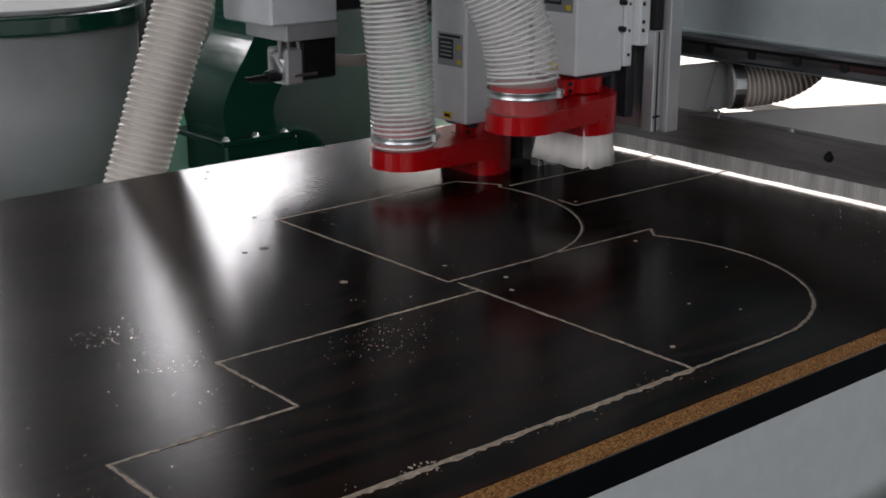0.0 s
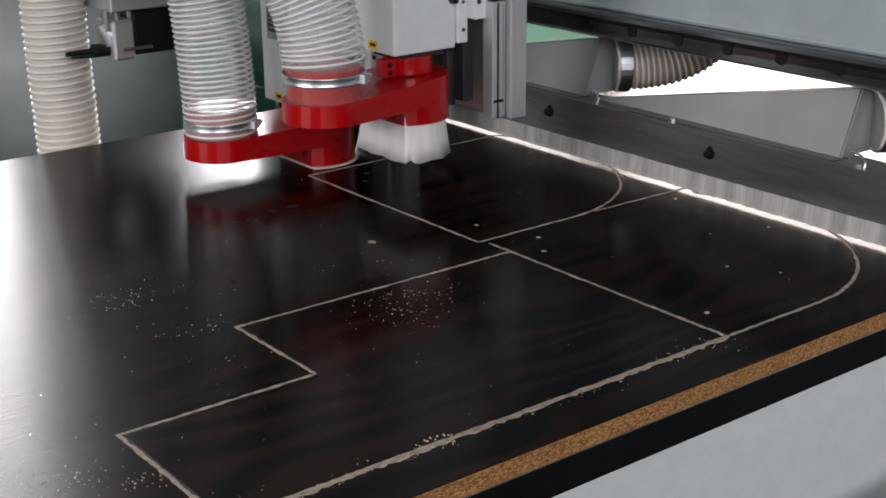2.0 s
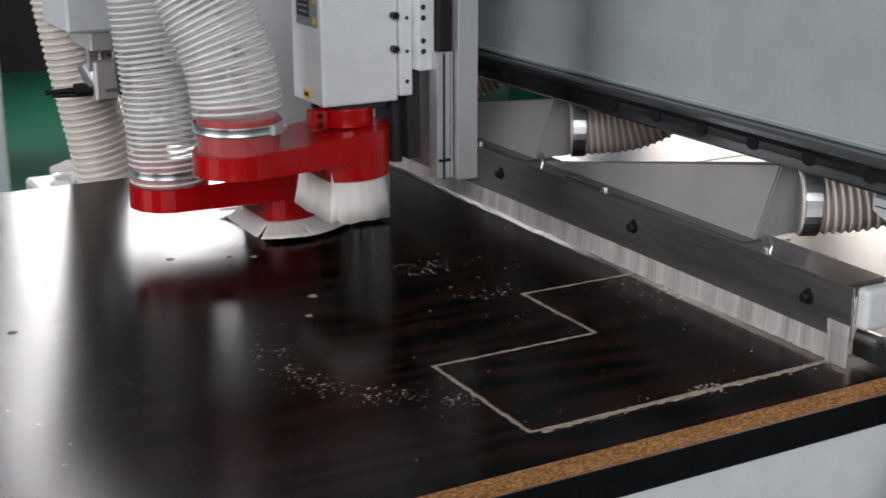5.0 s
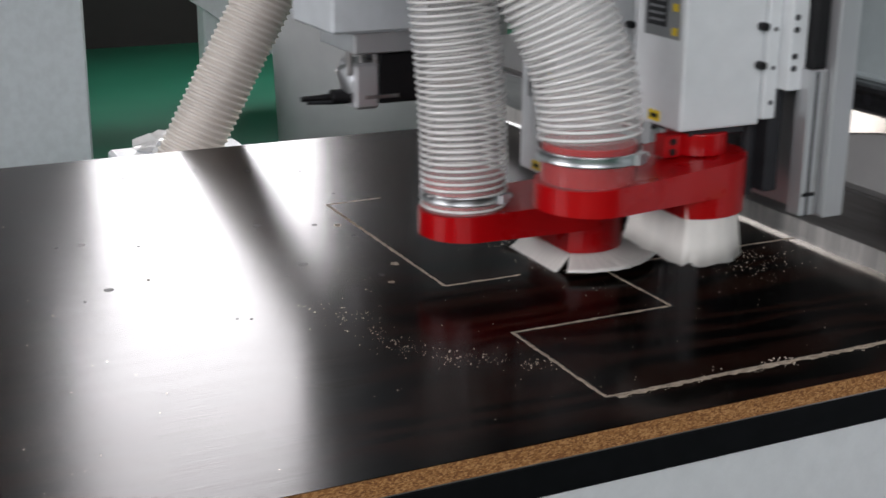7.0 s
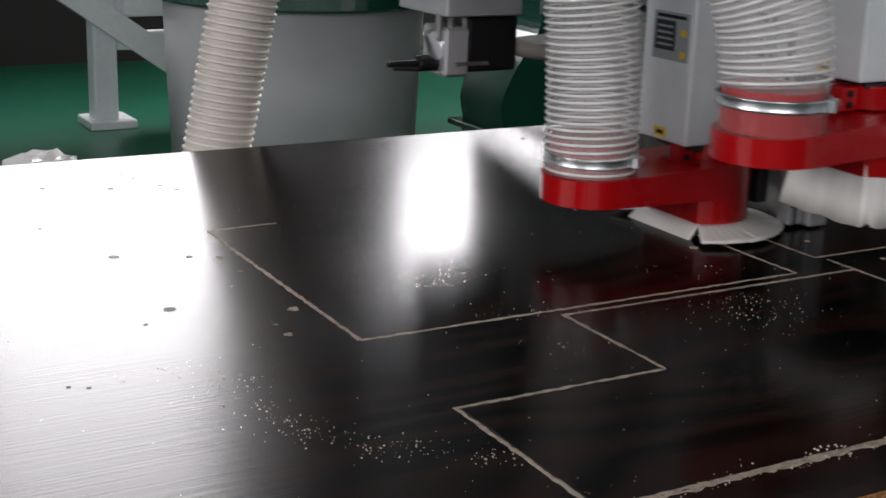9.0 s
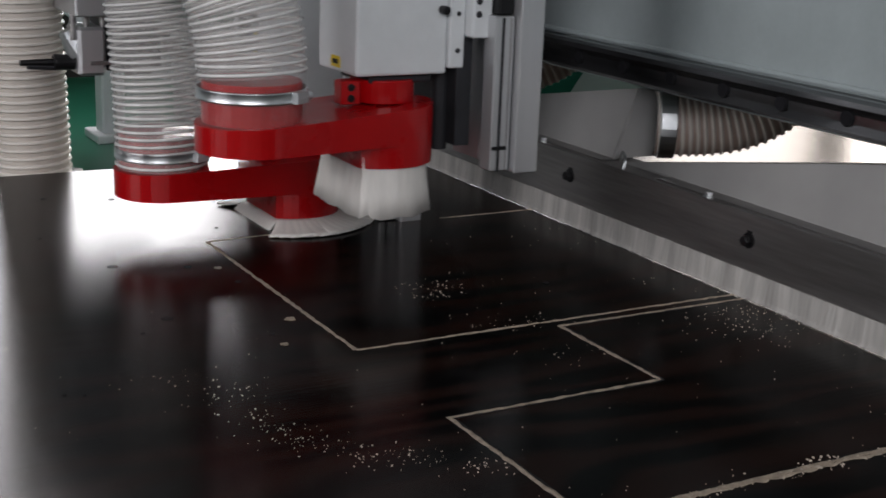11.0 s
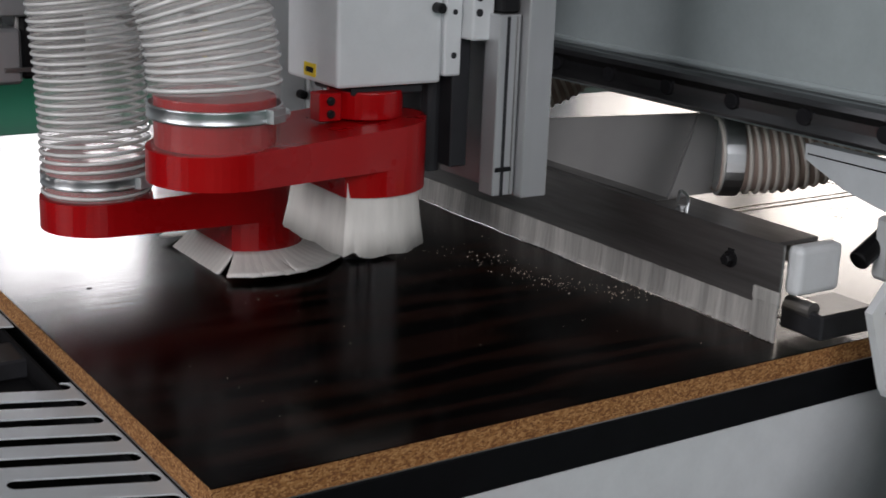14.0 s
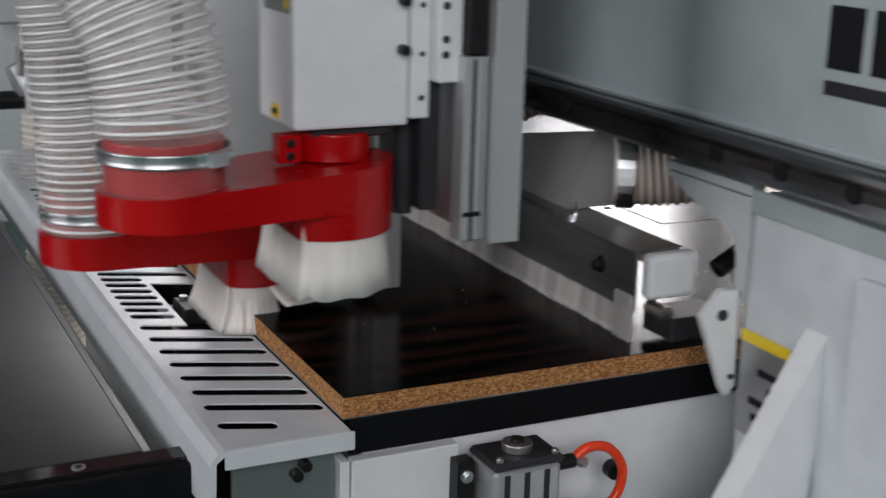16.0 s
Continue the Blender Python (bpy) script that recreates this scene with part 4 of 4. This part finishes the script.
def spindle(head, y, z):
    m = pose(0, y, z)
    cover = part("spindle_cover", box(-0.045, 0.058, -0.027, 0.064, 0.088, 0.62, 0.003, segments=2), WHITE_PAINT, head, "white sheet-metal spindle cover", place=m)
    part("spindle_nose", box(-0.026, 0.045, -0.02, 0.05, 0.079, 0.0878, 0.002), DARK, cover)
    part("cover_flange", box(0.0585, 0.076, -0.031, 0.066, 0.094, 0.62, 0.0015), WHITE_PAINT, cover)
    for zz in (0.1535, 0.1945, 0.2355, 0.2765, 0.3175):
        socket_bolt("cover_bolt", cover, pose(0.0505, -0.027, zz, 90), 0.0045, 0.011)
        part("flange_hole", cyl(0.0025, 0.001, pose(0.068, -0.0312, zz - 0.004, 90), 10), DARK, cover)
    part("flange_hole", cyl(0.0028, 0.001, pose(0.068, -0.0312, 0.112, 90), 10), DARK, cover)
    part("mounting_plate", box(0.0765, 0.099, -0.046, 0.070, 0.126, 0.62, 0.0015), WHITE_PAINT, cover)
    for zz in (0.150, 0.163, 0.191, 0.204, 0.245, 0.258):
        part("plate_hole", cyl(0.0035, 0.001, pose(0.083, -0.0462, zz, 90), 12), DARK, cover)
    part("front_label", box(-0.0456, -0.0448, 0.010, 0.031, 0.0925, 0.104), YELLOW, cover, "small yellow warning label")
    part("front_label_mark", box(-0.0459, -0.0454, 0.014, 0.027, 0.096, 0.1005), INK, cover)
    lab = part("rating_label", box(-0.0456, -0.0448, -0.018, 0.046, 0.183, 0.238), SHEET, cover, "grey rating plate with printed bars")
    part("rating_panel", box(-0.0459, -0.0454, 0.006, 0.042, 0.194, 0.228), DARK, lab)
    for k in range(4):
        part("rating_bar", box(-0.0461, -0.0457, 0.010, 0.038, 0.199 + 0.007 * k, 0.2015 + 0.007 * k), SHEET, lab)
    part("rating_heading", box(-0.0459, -0.0454, -0.012, 0.040, 0.231, 0.235), INK, lab)
    for zz in (0.187, 0.212):
        part("rating_mark", box(-0.0459, -0.0454, -0.014, -0.004, zz, zz + 0.008), YELLOW, lab)
    # Z slide behind the cover
    part("slide_block", box(0.0995, 0.1175, -0.058, 0.070, 0.150, 0.62, 0.002), BLACK, cover)
    part("slide_rail", box(0.094, 0.1165, -0.062, -0.040, -0.010, 0.1495, 0.001), ALU, cover, "bright steel vertical slide rail")
    part("slide_rail_groove", box(0.1015, 0.1045, -0.0628, -0.0615, -0.010, 0.148), DARK, cover)
    part("slide_rail_groove", box(0.1115, 0.1125, -0.0628, -0.0615, -0.010, 0.148), STEEL, cover)
    part("slide_post", box(0.118, 0.146, -0.072, 0.060, -0.012, 0.62, 0.001), ALU, cover, "aluminium vertical slide plate")
    part("slide_back", box(0.070, 0.088, -0.028, 0.066, 0.012, 0.1370, 0.001), DARK, cover)
    part("slide_screw", cyl(0.009, 0.13, pose(0.066, 0.0, 0.07), 14), DARK, cover)
    part("stop_pad", box(0.095, 0.112, -0.0635, -0.0625, 0.012, 0.016), BLACK, cover)
    return cover


def router_head():
    h = group("router_head", "twin-spindle router carriage with red dust hoods and clear hoses", "machine part")
    near_z, far_z, gap = 0.128, 0.015, 0.250
    dust_hood(h, 0.0, near_z, False)
    dust_hood(h, gap, far_z, True)
    spindle(h, 0.0, near_z)
    spindle(h, gap, far_z)
    part("saddle", box(0.1465, 0.300, 0.26, 0.46, 0.245, 0.75, 0.004), DARK, h, "dark carriage saddle")
    # dark plate added below the saddle to block window reflections on the board
    part("reflection_apron", box(0.1465, 0.270, 0.24, 0.46, 0.095, 0.2448, 0.003), DARK, h)
    part("rail_carriage", box(0.3005, 0.345, 0.44, 0.50, 0.180, 0.222, 0.003), BLACK, h)
    part("rail_carriage", box(0.3005, 0.355, 0.30, 0.41, 0.182, 0.232, 0.003), BLACK, h)
    part("cutter_shank", cyl(0.006, 0.05, pose(0, gap, 0.02), 12), STEEL, h)
    def hang(x, y, line):
        return [(x + dx, y + dy, z) for dx, dy, z in line]
    hose(h, hang(NEAR_X, NEAR_Y, [(0, 0, near_z + 0.094), (-0.001, 0.002, near_z + 0.12), (-0.007, 0.007, near_z + 0.16), (-0.021, 0.018, near_z + 0.205), (-0.046, 0.036, near_z + 0.265), (-0.083, 0.062, near_z + 0.355), (-0.108, 0.09, near_z + 0.5)]), 0.0515, 0.0080, HOSE, RIB, "clear spiral-ribbed suction hose")
    hose(h, hang(FAR_X + FAR_OFFSET, gap + FAR_Y, [(0, 0, far_z + 0.064), (0, 0, far_z + 0.09), (-0.001, 0.002, far_z + 0.15), (-0.005, 0.004, far_z + 0.22), (-0.012, 0.008, far_z + 0.30), (-0.02, 0.014, far_z + 0.42), (-0.025, 0.024, far_z + 0.62)]), 0.0515, 0.0080, HOSE, RIB, "clear spiral-ribbed suction hose")
    return h


HEAD_UNIT = router_head()


def drill_unit():
    d = group("drill_unit", "grey drilling aggregate with a black horizontal tool", "machine part")
    part("housing", box(-0.205, -0.06, 0.56, 0.72, 0.245, 0.62, 0.004), PLATE_PAINT, d)
    part("step_block", box(-0.170, -0.055, 0.565, 0.70, 0.215, 0.2448, 0.002), ALU, d)
    for x in (-0.168, -0.150, -0.128):
        part("pin", cyl(0.0045, 0.035, pose(x, 0.59, 0.20), 12), STEEL, d)
    part("gearbox", box(-0.165, -0.128, 0.575, 0.64, 0.135, 0.20, 0.004), ALU, d)
    part("chuck_cone", cyl(0.016, 0.035, pose(-0.168, 0.6, 0.178, 0, -30), 18, r2=0.009), CHROME, d, "shiny chuck cone")
    part("motor_block", box(-0.1275, -0.05, 0.58, 0.66, 0.14, 0.2148, 0.004), BLACK, d)
    part("chuck", cyl(0.011, 0.03, pose(-0.178, 0.6, 0.152, 0, -90), 18, bevel=0.002), BLACK, d)
    part("drill_bit", cyl(0.0055, 0.05, pose(-0.212, 0.6, 0.152, 0, -90), 12, r2=0.004), BLACK, d, "black horizontal drill bit")
    part("drill_flute", cyl(0.004, 0.04, pose(-0.208, 0.6, 0.146, 0, -86), 8), DARK, d)
    part("bolt_row", box(-0.150, -0.1, 0.572, 0.575, 0.15, 0.155), STEEL, d)
    part("suction_tube", tube(smooth_path([(-0.05, 0.64, 0.17), (0.02, 0.64, 0.155), (0.09, 0.66, 0.15)], 6), 0.012, 14), HOSE_DUSTY, d, smooth=True)
    part("back_arm", box(-0.06, 0.30, 0.58, 0.70, 0.26, 0.62, 0.004), DARK, d)
    return d


DRILL = drill_unit()


def side_hose():
    s = group("hanging_hose", "pale dusty spiral suction hose hanging behind the board", "hose")
    hose(s, [(-0.012, 0.0, -0.5), (-0.004, 0.0, -0.25), (0.0, 0.0, 0.0), (0.002, 0.0, 0.15), (0.006, 0.0, 0.3), (0.012, 0.0, 0.6)], 0.05, 0.0115, HOSE_DUSTY, RIB_DUSTY, "dusty spiral hose", 0.003)
    return s


SIDE_HOSE = side_hose()


# ---- background ----
def cabinet():
    c = group("switch_cabinet", "tall plain pale grey switch cabinet", "cabinet")
    part("body", box(-2.6, 0.93, 4.1, 4.9, -0.85, 1.3, 0.01), PLATE_PAINT, c)
    part("plinth", box(-2.6, 0.92, 4.12, 4.9, -0.849, -0.75), DARK, c)
    part("door_gap", box(-0.85, -0.845, 4.094, 4.099, -0.72, 1.25), DARK, c)


cabinet()


def drum(x, y, r, top, rim):
    d = group("dust_drum", "large weathered white dust collector drum with a green rim", "drum", pose(x, y, -0.85), "dust collector drums")
    h = top + 0.85
    part("barrel", cyl(r, h, pose(0, 0, h / 2), 64, r2=r * 1.06), DRUM, d, smooth=True)
    if rim:
        part("rim", cyl(r * 1.13, 0.07, pose(0, 0, h + 0.035), 64, bevel=0.01), GREEN_ENAMEL, d, "dark green steel rim")
    for f in () if rim else (0.45, 0.86):
        part("hoop", cyl(r * (1.012 + 0.06 * f), 0.03, pose(0, 0, h * f), 64, bevel=0.006), DRUM, d)
    part("lid", cyl(r * 1.04, 0.02, pose(0, 0, h + (0.08 if rim else 0.01)), 64, bevel=0.006), DRUM, d)
    return d


drum(2.30, 4.45, 0.49, -0.14, True)
drum(3.86, 4.75, 0.50, 0.6, False)


def blower():
    b = group("dust_blower", "dark green enamelled centrifugal dust blower", "blower", pose(3.05, 4.0, -0.85))
    right = [(0.12, 0.24), (0.105, 0.35), (0.17, 0.46), (0.25, 0.57), (0.275, 0.66), (0.25, 0.80), (0.20, 0.95), (0.19, 1.2)]
    left = [(-0.12, 0.24), (-0.135, 0.35), (-0.09, 0.46), (-0.02, 0.57), (0.03, 0.66), (0.04, 0.80), (0.0, 0.95), (-0.02, 1.2)]
    edge = [smooth_path([(x, 0, z) for x, z in side], 5) for side in (right, left)]
    duct = extrude_y([(p.x, p.z) for p in edge[0]] + [(p.x, p.z) for p in reversed(edge[1])], -0.16, 0.16)
    part("outlet_duct", duct, GREEN_ENAMEL, b)
    part("duct_flange", box(-0.17, 0.17, -0.20, 0.2, 0.215, 0.24, 0.004), GREEN_ENAMEL, b)
    for x in (-0.14, 0.0, 0.14):
        hex_bolt("flange_bolt", b, pose(x, -0.18, 0.24), 0.012, 0.012)
    part("scroll", cyl(0.17, 0.26, pose(0.24, 0.0, 0.06, 90), 40, bevel=0.02), GREEN_ENAMEL, b, smooth=False)
    part("base", box(-0.13, 0.22, -0.16, 0.16, 0.0, 0.2145, 0.01), GREEN_ENAMEL, b)
    part("name_plate", box(0.02, 0.07, -0.168, -0.161, 0.70, 0.75), CHROME, b)


blower()


def frame_machine(x, y):
    f = group("white_machine_frame", "white welded machine frame in the hall behind", "machine", pose(x, y, -0.85), "machine frames")
    for q in ((0, 0.11, 0, 0.12, 0, 1.5), (-0.75, -0.66, 0, 0.12, 0, 1.5), (1.05, 1.17, 0, 0.12, 0, 1.5), (-0.66, 0.0, 0.0, 0.10, 0.92, 1.06), (-0.66, 0.0, 0.0, 0.10, 0.70, 0.78), (0.11, 1.05, 0.0, 0.10, 0.36, 0.44)):
        part("frame_post", box(*q, 0.008), WHITE_PAINT, f)
    part("base_foot", box(-0.04, 0.18, -0.06, 0.18, 0, 0.04, 0.005), WHITE_PAINT, f)
    bm = bmesh.new()
    bmesh.ops.create_cube(bm, size=1, matrix=pose(0.0, -0.05, 0.55, 0, 35) @ Matrix.Diagonal((1.6, 0.07, 0.11, 1)))
    part("brace", bm, WHITE_PAINT, f)
    part("control_box", box(0.13, 0.82, -0.06, 0.1, 0.52, 1.4, 0.01), WHITE_PAINT, f)
    part("control_window", box(0.44, 0.60, -0.064, -0.059, 0.70, 0.82), DARK, f)
    part("window_pane", box(0.46, 0.56, -0.067, -0.0645, 0.73, 0.80), SHEET, f)
    part("guide_rail", box(0.2, 0.42, -0.064, -0.059, 0.86, 1.0, 0.002), SHEET, f)
    part("red_lamp", box(0.86, 0.98, -0.10, 0.0, 0.86, 0.98, 0.01), RED, f)
    part("lower_panel", box(0.45, 1.04, 0.05, 0.09, 0.08, 0.3, 0.005), PLATE_PAINT, f)


frame_machine(1.80, 5.6)
frame_machine(-0.6, 6.4)


def packing():
    p = group("packing_film", "blue tray with crumpled clear packing film", "packaging", pose(0.98, 3.4, -0.97))
    part("tray", box(-0.1, 0.35, -0.1, 0.2, 0.0, 0.42, 0.01), WHITE_PAINT, p)
    part("blue_strip", box(-0.1, 0.3, -0.12, -0.1, 0.40, 0.44, 0.005), BLUE, p)
    bm = bmesh.new()
    bmesh.ops.create_icosphere(bm, subdivisions=3, radius=0.1)
    rnd = random.Random(11)
    for v in bm.verts:
        v.co *= rnd.uniform(0.7, 1.15)
        v.co = Vector((v.co.x * 1.2 + 0.06, v.co.y, v.co.z * 0.6 + 0.45))
    part("film", bm, RIB, p)


packing()


# ---- what moves ----
def motions():
    gx = -0.307
    walk(GANTRY, [(t, pose(g, 0, 0)) for t, g, y, z in HEAD])
    walk(HEAD_UNIT, [(t, pose(g + gx, y, z)) for t, g, y, z in HEAD])
    walk(DRILL, [(t, pose(g + gx, y, z)) for t, g, y, z in HEAD])
    swing = ((0, 1.25, 20), (0.5, 1.325, 3), (1.5, 1.11, -2.5), (3, 1.008, 0), (3.2, 0.99, -1), (5.3, 0.555, -11), (5.6, 0.558, -10), (6.5, 0.575, 1), (7, 0.589, 28), (7.6, 0.693, 29), (8.2, 0.84, 24), (9.4, 0.84, 4), (10.6, 0.621, -3.5), (11, 0.553, -2), (12, 0.44, 0), (13, 0.32, 0), (14.5, 0.1, 0), (16, 0.0, 0))
    walk(SIDE_HOSE, [(t, pose(x, 1.36, 0, 0, tilt, 0)) for t, x, tilt in swing])
    # the brush strip is lowered on to the board for the second pass
    for strip in BRUSHES:
        walk(strip, [(0, pose(0, 0, -0.010)), (8.2, pose(0, 0, -0.010)), (10.2, pose(0, 0, -0.0126)), (16, pose(0, 0, -0.0126))])
    # bristles spread when the far hood is pressed down, and hang when it is lifted
    for tuft, tx, ty, w, lean, base in BRISTLES:
        root = pose(tx, ty, base, 0, 0, w)
        down = root @ pose(0, 0, 0, lean, -40 if w == 180 else -68, 0)
        up = root @ pose(0, 0, 0, lean * 0.3, -3, 0)
        walk(tuft, [(0, down), (2.2, down), (2.9, up), (4.3, up), (5.1, down), (12.1, down), (12.5, up), (13.5, up), (14.1, down), (15.4, down), (15.9, up if tx < 0.0 else down), (16, up if tx < 0.0 else down)])
    # routed pieces come up to the face of the board as the cutter passes
    for ob, t in CUT:
        walk(ob, [(0, pose(0, 0, -0.002)), (t - 0.06, pose(0, 0, -0.002)), (t, pose(0, 0, 0)), (16, pose(0, 0, 0))])


motions()
